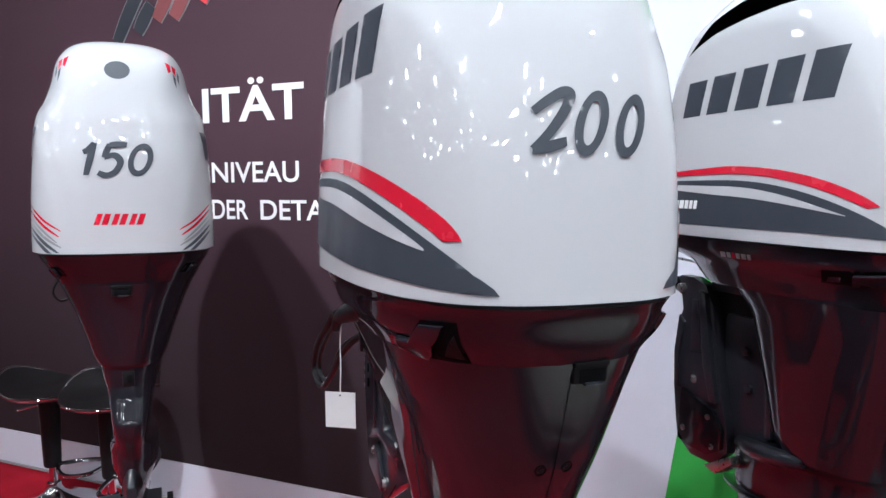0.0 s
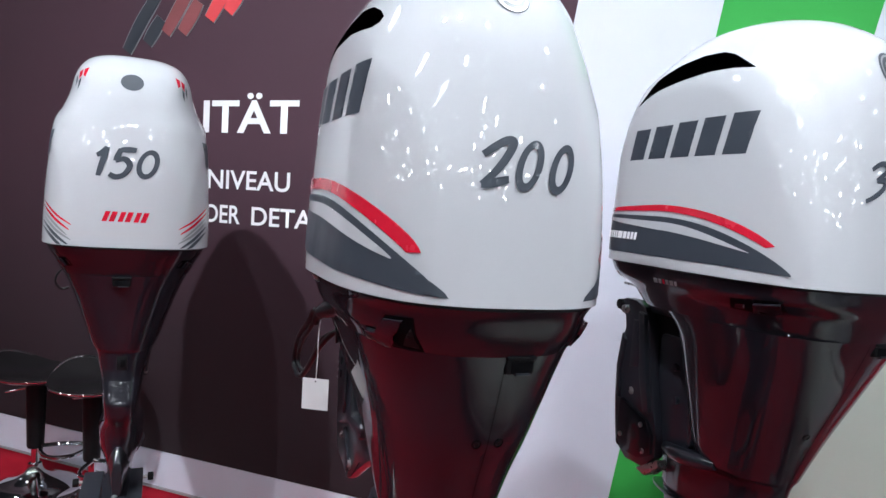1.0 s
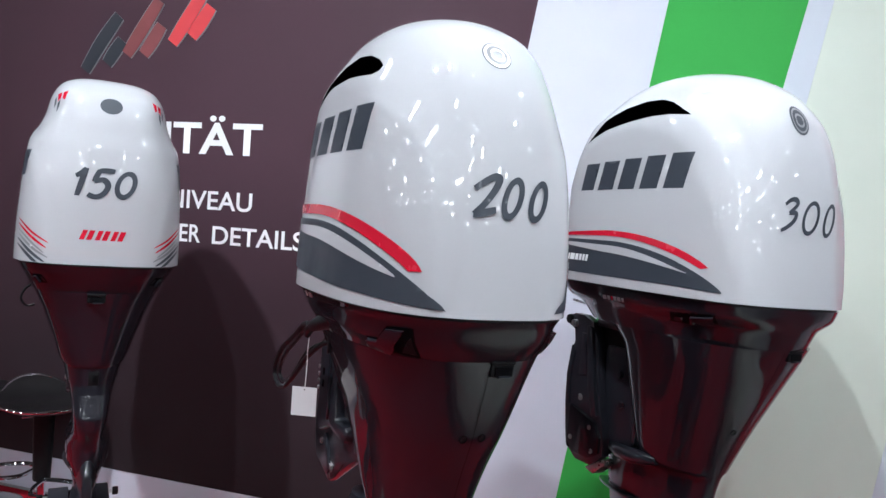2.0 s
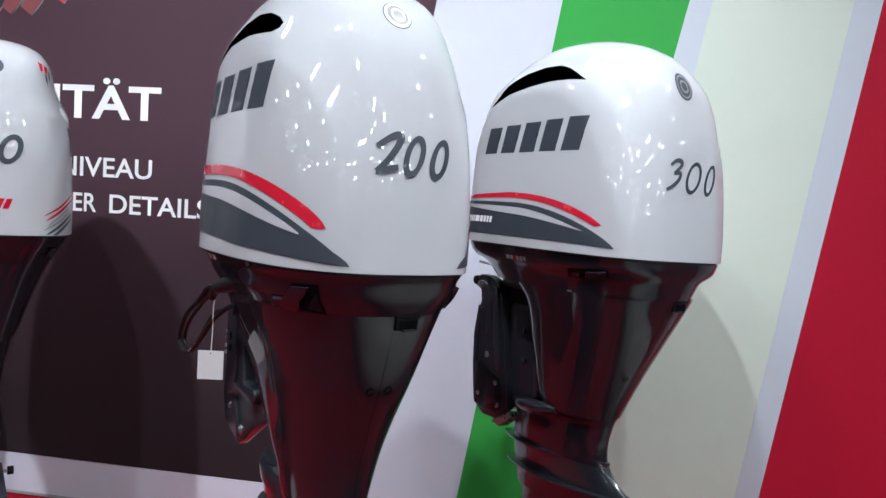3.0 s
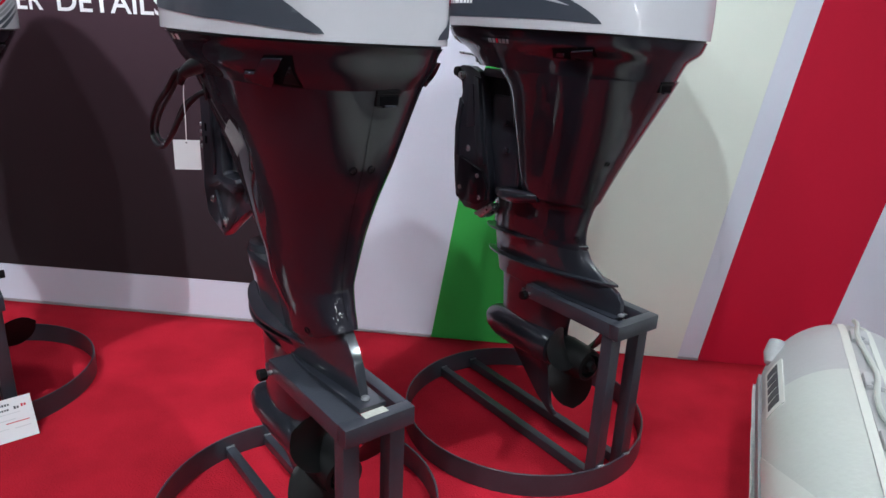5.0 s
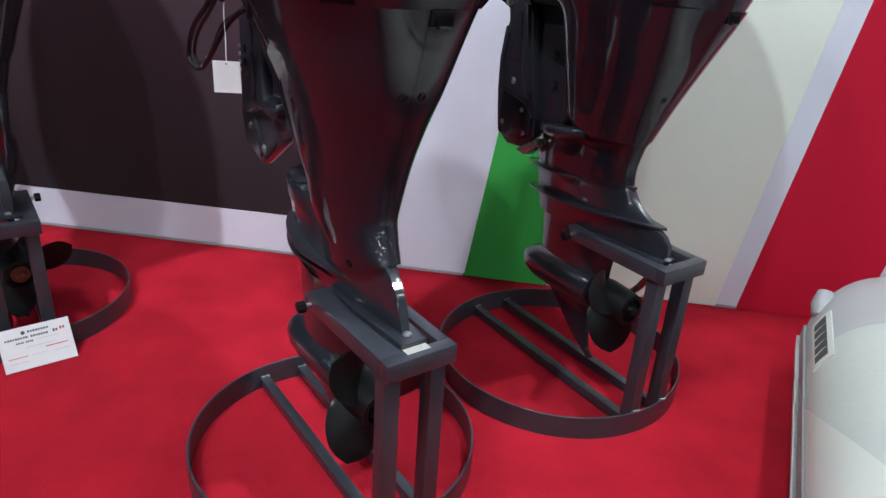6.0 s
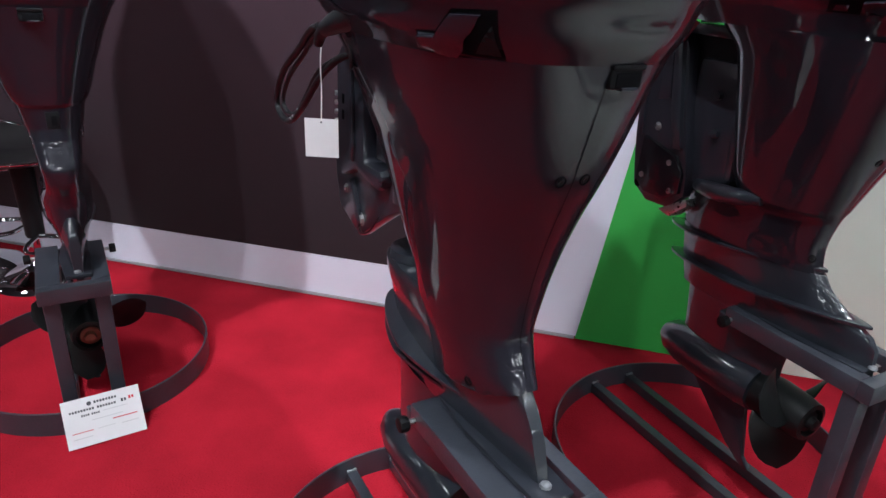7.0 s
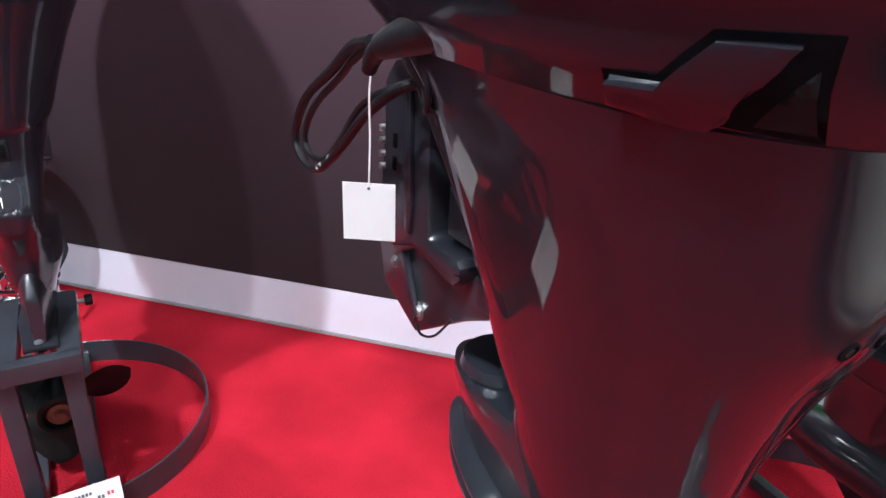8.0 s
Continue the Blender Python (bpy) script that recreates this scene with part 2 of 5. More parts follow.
def loft(keys, levels, n=96, shape=None, top=True, bottom=True, bm=None):
    """A hull through plan shapes; keys: rows of (z, xf, xr, w, nf, nr)."""
    out = bm or bmesh.new()
    rings = []
    for z in levels:
        ring = []
        for x, y in outline(*eased(keys, z), n):
            p = Vector((x, y, z))
            ring.append(out.verts.new(shape(p) if shape else p))
        rings.append(ring)
    for a, b in zip(rings, rings[1:]):
        for j in range(n):
            out.faces.new((a[j], a[(j + 1) % n], b[(j + 1) % n], b[j]))
    if bottom:
        out.faces.new(rings[0][::-1])
    if top:
        out.faces.new(rings[-1])
    return out


def extrude_shape(pts, depth, plane="XZ", at=0.0, bevel=0.003):
    """A plate: a polygon in a plane, given thickness either way of at."""
    out = bmesh.new()
    place = {"XZ": lambda a, b, d: (a, at + d, b), "XY": lambda a, b, d: (a, b, at + d), "YZ": lambda a, b, d: (at + d, a, b)}[plane]
    f0 = [out.verts.new(place(a, b, -depth / 2)) for a, b in pts]
    f1 = [out.verts.new(place(a, b, depth / 2)) for a, b in pts]
    out.faces.new(f0)
    out.faces.new(f1[::-1])
    k = len(pts)
    for i in range(k):
        out.faces.new((f0[i], f1[i], f1[(i + 1) % k], f0[(i + 1) % k]))
    bmesh.ops.recalc_face_normals(out, faces=out.faces)
    if bevel:
        bmesh.ops.bevel(out, geom=out.edges[:], offset=bevel, segments=2, affect="EDGES", profile=0.6)
    return out


# ---- decals: flat shapes laid onto a curved shell ----
from mathutils.bvhtree import BVHTree
from mathutils.geometry import delaunay_2d_cdt


def inside(p, loops):
    odd = False
    for loop in loops:
        k = len(loop)
        for i in range(k):
            (x0, y0), (x1, y1) = loop[i], loop[(i + 1) % k]
            if (y0 > p[1]) != (y1 > p[1]) and p[0] < (x1 - x0) * (p[1] - y0) / (y1 - y0) + x0:
                odd = not odd
    return odd


def fill(loops, step=0.012):
    """Triangles of a flat shape with holes, cut fine enough to bend."""
    verts, edges = [], []
    for loop in loops:
        dense = []
        for i, (a, b) in enumerate(zip(loop, loop[1:] + loop[:1])):
            a, b = Vector(a), Vector(b)
            k = max(1, int((b - a).length / step))
            dense += [a.lerp(b, s / k) for s in range(k)]
        first = len(verts)
        verts += dense
        edges += [(first + i, first + (i + 1) % len(dense)) for i in range(len(dense))]
    xs, ys = [v.x for v in verts], [v.y for v in verts]
    x = min(xs) + step / 2
    while x < max(xs):
        y = min(ys) + step / 2
        while y < max(ys):
            if inside((x, y), loops):
                verts.append(Vector((x, y)))
            y += step
        x += step
    vs, _, fs, *_ = delaunay_2d_cdt(verts, edges, [], 0, 1e-5)
    keep = [f for f in fs if inside(sum((vs[i] for i in f), Vector((0, 0))) / 3, loops)]
    return vs, keep


def decal(name, loops, mat, shell, parent, ray, lift=0.0009, label="", step=0.012):
    """Lays a flat shape on a shell; ray gives, for a flat point, where to start and which way to look."""
    vs, fs = fill(loops, step)
    bm = bmesh.new()
    made = []
    for v in vs:
        o, d = ray(v.x, v.y)
        hit, normal, _, _ = shell.ray_cast(Vector(o), Vector(d))
        made.append(None if hit is None else bm.verts.new(hit + (normal if normal.dot(Vector(d)) < 0 else -normal) * lift))
    for f in fs:
        if all(made[i] is not None for i in f):
            bm.faces.new([made[i] for i in f])
    bmesh.ops.delete(bm, geom=[v for v in bm.verts if not v.link_faces], context="VERTS")
    ob = part(name, bm, mat, parent, label, sharp=0)
    return ob


def stroke(points, width, taper=0.75, rounds=6, lean=0.0):
    """The outline of a brush stroke through some points."""
    pts = [Vector(p) for p in points]
    path = []
    for i in range(len(pts) - 1):
        a = pts[i - 1] if i else pts[0] * 2 - pts[1]
        b, c = pts[i], pts[i + 1]
        d = pts[i + 2] if i + 2 < len(pts) else pts[-1] * 2 - pts[-2]
        path += [0.5 * ((2 * b) + (c - a) * t + (2 * a - 5 * b + 4 * c - d) * t * t + (3 * b - a - 3 * c + d) * t ** 3) for t in [s / rounds for s in range(rounds)]]
    path.append(pts[-1])
    left, right = [], []
    for i, p in enumerate(path):
        d = (path[min(i + 1, len(path) - 1)] - path[max(i - 1, 0)]).normalized()
        nrm = Vector((-d.y, d.x))
        f = i / (len(path) - 1)
        w = width / 2 * (1 - (1 - taper) * abs(2 * f - 1) ** 2)
        left.append(p + nrm * w)
        right.append(p - nrm * w)
    loop = left + right[::-1]
    return [(p.x + lean * p.y, p.y) for p in loop]


def digit_loops(ch, at, h, w, lean=0.28, thick=0.17):
    """Brush-lettered figures; unit square strokes scaled to w by h."""
    strokes = {
        "0": "ring",
        "1": [[(0.10, 0.70), (0.40, 0.80), (0.66, 1.0)], [(0.66, 1.0), (0.60, 0.5), (0.56, 0.0)]],
        "2": [[(-0.22, 0.64), (0.14, 0.82), (0.52, 0.95), (0.78, 0.90), (0.70, 0.66), (0.40, 0.32), (0.05, 0.06)], [(0.03, 0.06), (0.50, 0.11), (1.0, 0.20)]],
        "3": [[(-0.30, 0.80), (0.10, 0.95), (0.55, 0.96), (0.72, 0.82), (0.20, 0.56)], [(0.20, 0.56), (0.78, 0.58), (0.78, 0.38), (0.35, 0.17), (-0.12, 0.04)]],
        "5": [[(0.95, 0.96), (0.55, 0.96), (0.26, 0.94)], [(0.28, 0.98), (0.22, 0.75), (0.18, 0.55)], [(0.18, 0.55), (0.55, 0.63), (0.84, 0.42), (0.72, 0.12), (0.40, 0.0), (0.06, 0.08)]],
    }[ch]
    sets = []
    put = lambda loop: [(at[0] + x * w + lean * y * h, at[1] + y * h) for x, y in loop]
    if strokes == "ring":
        ring = lambda a, b: [(0.5 + a * math.cos(2 * math.pi * i / 28), 0.5 + b * math.sin(2 * math.pi * i / 28)) for i in range(28)]
        k = thick * h / w
        sets.append([put(ring(0.48, 0.52)), put(ring(0.48 - k * 0.82, 0.52 - thick * 0.9))])
    else:
        for s in strokes:
            scaled = [(x * w, y * h) for x, y in s]
            loop = stroke(scaled, thick * h, 0.78)
            sets.append([[(at[0] + x + lean * y, at[1] + y) for x, y in loop]])
    return sets


def skew(x0, x1, z0, z1, lean):
    return [(x0, z0), (x1, z0), (x1 + lean * (z1 - z0), z1), (x0 + lean * (z1 - z0), z1)]


def text_mesh(text, size, bold=0.0, depth=0.0015, shear=0.0):
    cu = bpy.data.curves.new("lettering", "FONT")
    cu.body, cu.size, cu.offset, cu.extrude, cu.shear = text, size, bold, depth, shear
    tmp = new("tmp_text", cu)
    dg = bpy.context.evaluated_depsgraph_get()
    me = bpy.data.meshes.new_from_object(tmp.evaluated_get(dg))
    bpy.data.objects.remove(tmp)
    me.materials.clear()
    return me


# ---- the setting ----
def slab(name, pts, y0, y1, mat, label="", parent=None):
    """A board standing in the wall: a polygon in x and z between two depths."""
    return part(name, extrude_shape(pts, y1 - y0, "XZ", (y0 + y1) / 2, bevel=0.0015), mat, parent, label, smooth=False)


floor = part("floor", box(60, 84, 0.1, (0, -34, -0.056), bevel=0), M["hallfloor"], smooth=False)
tagged(floor, "grey concrete floor of the exhibition hall", "floor", kind="structure")
bm = bmesh.new()
bmesh.ops.create_grid(bm, x_segments=60, y_segments=48, size=0.5, matrix=Matrix.Translation((-0.4, -0.60, 0)) @ Matrix.Diagonal((9.0, 5.9, 1, 1)))
bmesh.ops.solidify(bm, geom=bm.faces[:], thickness=0.006)
carpet = part("carpet", bm, M["carpet"], sharp=0, m=Matrix.Translation((0, 0, -0.0005)))
tagged(carpet, "bright red fair carpet laid over the stand floor", "carpet", kind="structure")
for nm, sx, sy, x, y in (("wall_north", 60, 0.2, 0, 8.1), ("wall_south", 60, 0.2, 0, -76.1), ("wall_west", 0.2, 84.4, -30.1, -34), ("wall_east", 0.2, 84.4, 30.1, -34)):
    ob = part(nm, box(sx, sy, HALL_TOP, (x, y, HALL_TOP / 2), bevel=0), M["wall"], smooth=False)
    tagged(ob, "plain pale grey wall of the hall", "wall", kind="structure")
ob = part("ceiling", box(60.4, 84.4, 0.2, (0, -34, HALL_TOP + 0.1), bevel=0), M["ceil"], smooth=False)
tagged(ob, "dark ceiling of the exhibition hall", "ceiling", kind="structure")

# printed back wall: slanted fields of colour on one board
TOP = 3.2
E_DARK = lambda z: -0.675 + 0.143 * z      # right edge of the dark print
E_G0 = lambda z: -0.157 + 0.143 * z        # green field, both edges
E_G1 = lambda z: 0.222 + 0.193 * z
E_C0 = lambda z: 0.37 + 0.168 * z          # cream field
E_C1 = lambda z: 0.966 + 0.136 * z
E_R0 = lambda z: 1.055 + 0.142 * z         # red field
E_R1 = lambda z: 1.547 + 0.170 * z
back = tagged(new("wall_back"), "printed booth wall with dark field and slanted green, white and red bands", "wall", kind="structure")
Y0, Y1 = WALL_Y, WALL_Y + 0.05
band = lambda e0, e1, z0=0.0, z1=TOP: [(e0(z0), z0), (e1(z0), z0), (e1(z1), z1), (e0(z1), z1)]
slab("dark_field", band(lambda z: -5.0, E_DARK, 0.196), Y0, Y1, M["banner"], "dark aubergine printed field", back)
slab("base_strip", [(-5.0, 0.012), (E_DARK(0.0), 0.012), (E_DARK(0.196), 0.194), (-5.0, 0.194)], Y0, Y1, M["panel_white"], "white strip along the foot of the wall", back)
slab("white_field", band(E_DARK, E_G0, 0.012), Y0, Y1, M["panel_white"], "lilac-white field", back)
slab("green_field", band(E_G0, E_G1, 0.0), Y0, Y1, M["panel_green"], "green slanted band", back)
slab("pale_field", band(E_G1, E_C0, 0.0), Y0, Y1, M["panel_ice"], "pale blue-white band", back)
slab("cream_field", band(E_C0, E_C1, 0.0), Y0, Y1, M["panel_cream"], "cream-white field", back)
slab("pale_field", band(E_C1, E_R0, 0.0), Y0, Y1, M["panel_ice"], "pale blue-white band", back)
slab("red_field", band(E_R0, E_R1, 0.0), Y0, Y1, M["panel_red"], "crimson slanted band", back)
slab("pale_field", band(E_R1, lambda z: 5.0, 0.0), Y0, Y1, M["panel_ice"], "pale blue-white field", back)
slab("foot_trim", [(-5.0, 0.0), (-0.16, 0.0), (-0.16, 0.012), (-5.0, 0.012)], Y0 - 0.006, Y1, M["trim"], "thin grey trim at the carpet", back)

slab("foot_trim", [(E_C1(0), 0.0), (E_R0(0), 0.0), (E_R0(0.012), 0.012), (E_C1(0.012), 0.012)], Y0 - 0.006, Y0 - 0.0005, M["trim"], "thin grey trim at the carpet", back)

# lettering on the dark field
def wall_word(text, x, z, cap, width, bold):
    me = text_mesh(text, 1.0, bold / cap * 0.72, 0.0)
    co = np.array([v.co for v in me.vertices])
    lo, hi = co.min(0), co.max(0)
    base_h = cap / 0.727
    for v in me.vertices:
        v.co = (x + (v.co.x - lo[0]) / (hi[0] - lo[0]) * width, WALL_Y - 0.0035, z + v.co.y * base_h)
    return part("lettering", me, M["decal_white"], back, "white capital letters")


wall_word("IT\u00c4T", -2.092, 1.797, 0.150, 0.533, 0.0045)
wall_word("NIVEAU", -2.052, 1.532, 0.090, 0.460, 0.0016)
wall_word("DER", -2.058, 1.370, 0.087, 0.198, 0.0016)
wall_word("DETAILS", -1.795, 1.370, 0.087, 0.481, 0.0016)
# emblem over the lettering: thick leaning bars with thin pale outlines
def brush_mark(points, width, tint):
    for k, (w, mat) in enumerate(((width + 0.012, "decal_mid"), (width, tint))):
        loop = stroke(points, w, 0.84)
        part("emblem_mark", extrude_shape(loop, 0.001, "XZ", WALL_Y - 0.002 - 0.0025 * k, bevel=0), M[mat], back, "leaning bar with a pale outline" if k == 0 else "", smooth=False)


marks = ((-2.575, 2.185, "emblem_navy", ([(-0.005, 0.0), (0.085, 0.14), (0.185, 0.27)], [(0.125, 0.035), (0.165, 0.09), (0.210, 0.15)])),
         (-2.335, 2.265, "emblem_mix", ([(0.0, 0.0), (0.075, 0.11), (0.175, 0.26)], [(0.100, 0.0), (0.150, 0.07), (0.195, 0.14)])),
         (-2.075, 2.320, "emblem_red", ([(0.0, 0.0), (0.075, 0.11), (0.165, 0.25)], [(0.105, 0.03), (0.150, 0.09), (0.205, 0.17)])))
for x, z, tint, lines_ in marks:
    for line in lines_:
        brush_mark([(x + u, z + v) for u, v in line], 0.072, tint)


# ---- hall lamps ----
def hall_lamp():
    t = thing("hall_lamp", Matrix.Identity(4), "square white hall lamp panel, switched on", "lamp", "hall lamps")
    part("housing", box(0.64, 0.64, 0.10, (0, 0, 0.056), 0.012), M["black"], t)
    part("diffuser", box(0.54, 0.54, 0.012, (0, 0, 0.0), 0.003), M["lamp"], t, "glowing white diffuser")
    part("stem", rod((0, 0, 0.10), (0, 0, 0.75), 0.015), M["black"], t)
    return t


first = hall_lamp()
rng = random.Random(7)
for i in range(9 * 9):
    x, y = -26.0 + 6.5 * (i % 9) + rng.uniform(-1.0, 1.0), -69.0 + 8.9 * (i // 9) + rng.uniform(-1.2, 1.2)
    m = pose(x, y, HALL_TOP - 0.75, 0, 0, 12)
    if i == 0:
        first.matrix_local = m
    else:
        copy_thing(first, m)


def stand_lamp():
    t = thing("stand_lamp", Matrix.Identity(4), "small square lamp over a neighbouring stand, switched on", "lamp", "stand lamps")
    part("housing", box(0.34, 0.34, 0.08, (0, 0, 0.046), 0.010), M["black"], t)
    part("diffuser", box(0.26, 0.26, 0.012, (0, 0, 0.0), 0.003), M["stand_glow"], t, "glowing white diffuser")
    return t


first = stand_lamp()
for i in range(48):
    x, y = -14.0 + 3.4 * (i % 12) + rng.uniform(-0.9, 0.9), -3.4 - 3.4 * (i // 12) + rng.uniform(-0.9, 0.9)
    z = rng.uniform(4.6, 6.2)
    m = pose(x, y, z) @ pose(0, 0, 0, 0, 0, math.degrees(math.atan2(x, 1.5 - y))) @ pose(0, 0, 0, 38, 0, 0)
    lamp = first if i == 0 else copy_thing(first, m)
    if i == 0:
        first.matrix_local = m
    part("hanger", rod((0, 0, 0.08), m.inverted() @ Vector((x, y, HALL_TOP)), 0.008, n=8), M["black"], lamp)


def booth_spot(m, k=1.0):
    t = thing("booth_spotlight", m, "small white spotlight aimed at the booth, switched on", "lamp", "booth spotlights")
    part("housing", lathe([(q * k, h * k) for q, h in ((0.03, 0.20), (0.062, 0.17), (0.068, 0.0), (0.070, -0.118), (0.064, -0.120), (0.060, 0.0), (0.058, 0.02))], 20), M["black"], t)
    part("lens", lathe([(q * k, h * k) for q, h in ((0.001, 0.010), (0.03, 0.008), (0.057, 0.014))], 20), M["spot"], t)
    part("yoke", rod((0, 0, 0.10 * k), (0, 0.09 * k, 0.24 * k), 0.012, n=10), M["black"], t)
    return t


bar = thing("lamp_truss", Matrix.Identity(4), "black steel lamp bar hung over the booth", "truss")
part("bar", rod((-4.2, -1.2, 5.59), (3.2, -1.2, 5.59), 0.03), M["black"], bar)
for x in (-4.0, -0.5, 3.0):
    part("hanger", rod((x, -1.2, 5.59), (x, -1.2, HALL_TOP), 0.006, n=8), M["black"], bar)
for spot_at, spot_to, size in (((-1.9, -1.2, 5.40), (-1.85, 1.6, 1.8), 1.5), ((1.1, -1.2, 5.40), (0.7, 1.8, 1.5), 0.75), ((-0.9, -1.2, 5.40), (0.0, 1.5, 1.75), 1.1)):
    spot = booth_spot(look(spot_at, spot_to), size)
    part("clamp", rod((0, 0, 0.15 * size), spot.matrix_local.inverted() @ Vector((spot_at[0], -1.2, 5.625)), 0.014, n=10), M["black"], spot)
    part("collar", box(0.05, 0.085, 0.085, (spot_at[0], -1.2, 5.59), 0.006), M["black"], spot, m=spot.matrix_local.inverted())
# the second is an added fill lamp that brightens the tall engine's apron
for spot_at, spot_to, size in (((1.4, 0.9, 4.4), (-0.8, 1.05, 0.0), 1.0), ((4.2, 0.3, 4.0), (0.0, 1.2, 1.2), 0.55)):
    side = booth_spot(look(spot_at, spot_to), size)
    part("hanger", rod((0, 0.09 * size, 0.24 * size), side.matrix_local.inverted() @ Vector((spot_at[0], spot_at[1], HALL_TOP + 0.03)), 0.012, n=10), M["black"], side)



# ---- engine stand: flat-bar ring, two floor bars, two posts, slotted top ----
def engine_stand(m, zp, bar, half, x_rear, group="engine stands", sticker=False, r=0.412, ring=(0.0, 0.0), bar_y=0.0, slot=(-0.033, 0.047), x_front=0.03):
    t = thing("engine_stand", m, "grey painted welded steel engine stand with a floor ring", "stand", group)
    bm = bmesh.new()
    n = 72
    rings = [[bm.verts.new((ring[0] + q * math.cos(2 * math.pi * i / n), ring[1] + q * math.sin(2 * math.pi * i / n), z)) for i in range(n)] for q, z in ((r, 0.0), (r, 0.0775), (r - 0.0015, 0.079), (r - 0.0055, 0.079), (r - 0.007, 0.0775), (r - 0.007, 0.0))]
    for a, b in zip(rings, rings[1:] + rings[:1]):
        for i in range(n):
            bm.faces.new((a[i], a[(i + 1) % n], b[(i + 1) % n], b[i]))
    hoop = part("floor_ring", bm, M["steel"], t)
    for s in (-1, 1):
        y = bar_y + s * bar
        xe = math.sqrt((r - 0.007) ** 2 - (y - ring[1]) ** 2)
        fb = part("floor_bar", box(2 * xe, 0.03, 0.034, (ring[0], y, 0.021), 0.003), M["steel"], t)
        part("weld", tube([(ring[0] - xe + 0.003, y + w, 0.040) for w in (-0.014, -0.005, 0.005, 0.014)], lambda f: 0.0035 + 0.0012 * math.sin(9 * f), 8, 3), M["weld"], fb)
        yp = s * (half - 0.03)
        post = part("post", box(0.042, 0.042, zp - 0.05, (x_rear - 0.045, yp, (zp - 0.05) / 2), 0.004), M["steel"], t)
        part("weld", tube([(x_rear - 0.022, yp + w, zp - 0.051 + 0.0015 * math.sin(200 * w)) for w in (-0.021, -0.012, -0.004, 0.005, 0.013, 0.021)], lambda f: 0.0038 + 0.0014 * math.sin(17 * f), 8, 3), M["weld"], post)
        part("weld", tube([(x_rear - 0.022 + 0.004 * (w > 0), yp + w, 0.0795) for w in (-0.012, -0.004, 0.004, 0.012)], lambda f: 0.0042 + 0.0012 * math.sin(13 * f), 8, 3), M["weld"], post)
        y0, y1 = (-half, slot[0]) if s < 0 else (slot[1], half)
        part("side_rail", box(x_rear - 0.034 - x_front, y1 - y0, 0.046, ((x_rear - 0.034 + x_front) / 2, (y0 + y1) / 2, zp - 0.023), 0.003), M["steel"], t)
    part("end_plate", box(0.034, 2 * half, 0.047, (x_rear - 0.017, 0, zp - 0.0232), 0.003), M["steel"], t)
    part("front_plate", box(0.02, 2 * half, 0.03, (x_front - 0.011, 0, zp - 0.035), 0.003), M["steel"], t)
    for s in (-1, 1):
        kn = part("clamp_screw", rod((x_front + 0.02, s * half, zp - 0.028), (x_front + 0.02, s * (half + 0.028), zp - 0.028), 0.006), M["bolt"], t)
        part("knob", rod((x_front + 0.02, s * (half + 0.016), zp - 0.028), (x_front + 0.02, s * (half + 0.036), zp - 0.028), 0.016, n=8, bevel=0.003), M["black"], kn)
    if sticker:
        part("sticker", box(0.022, 0.06, 0.001, (x_rear - 0.028, 0.0, zp + 0.0012), 0), M["sticker"], t, "small worn off-white paper sticker", smooth=False)
    return t


# ---- propeller ----
def propeller(parent, x, z, r=0.185, turn=0.3, ring="brass"):
    hub = part("propeller", lathe([(0.03, 0.0), (0.058, 0.005), (0.062, 0.05), (0.058, 0.12), (0.052, 0.155), (0.040, 0.157), (0.038, 0.13)], 32, (x, 0, z), "X"), M["prop"], parent, "black three-bladed propeller")
    part("hub_nut", lathe([(0.030, 0.142), (0.030, 0.150), (0.018, 0.152), (0.015, 0.168), (0.004, 0.170)], 20, (x, 0, z), "X"), M[ring], hub, "reddish hub ring and nut" if ring == "brass" else "black hub ring and nut")
    for k in range(3):
        bm = bmesh.new()
        nr_, ns = 12, 12
        grid = []
        for side in (0, 1):
            rows = []
            for i in range(nr_ + 1):
                f = i / nr_
                q = 0.045 + (r - 0.045) * f
                chord = 0.16 * math.sin(math.pi * min(1, 0.22 + 0.72 * f)) ** 0.7 * (1 if f < 0.8 else math.sqrt(max(0.02, 1 - ((f - 0.8) / 0.2) ** 2)))
                twist = math.atan(0.42 / (2 * math.pi * q))
                row = []
                for j in range(ns + 1):
                    s = j / ns - 0.5
                    th = turn + 2 * math.pi * k / 3 + s * chord * math.cos(twist) / q + 0.25 * f
                    ax = 0.075 + s * chord * math.sin(twist) + 0.03 * f
                    edge = 0.0005 + 0.005 * (1 - (2 * s) ** 2) * (1 - 0.7 * f)
                    ax += edge if side else -edge
                    row.append(bm.verts.new((x + ax, q * math.cos(th), z + q * math.sin(th))))
                rows.append(row)
            grid.append(rows)
            for i in range(nr_):
                for j in range(ns):
                    bm.faces.new((rows[i][j], rows[i + 1][j], rows[i + 1][j + 1], rows[i][j + 1]))
        a, b = grid
        for i in range(nr_):
            for j in (0, ns):
                bm.faces.new((a[i][j], a[i + 1][j], b[i + 1][j], b[i][j]))
        for j in range(ns):
            for i in (0, nr_):
                bm.faces.new((a[i][j], a[i][j + 1], b[i][j + 1], b[i][j]))
        part("blade", bm, M["prop"], hub, sharp=50)
    return hub


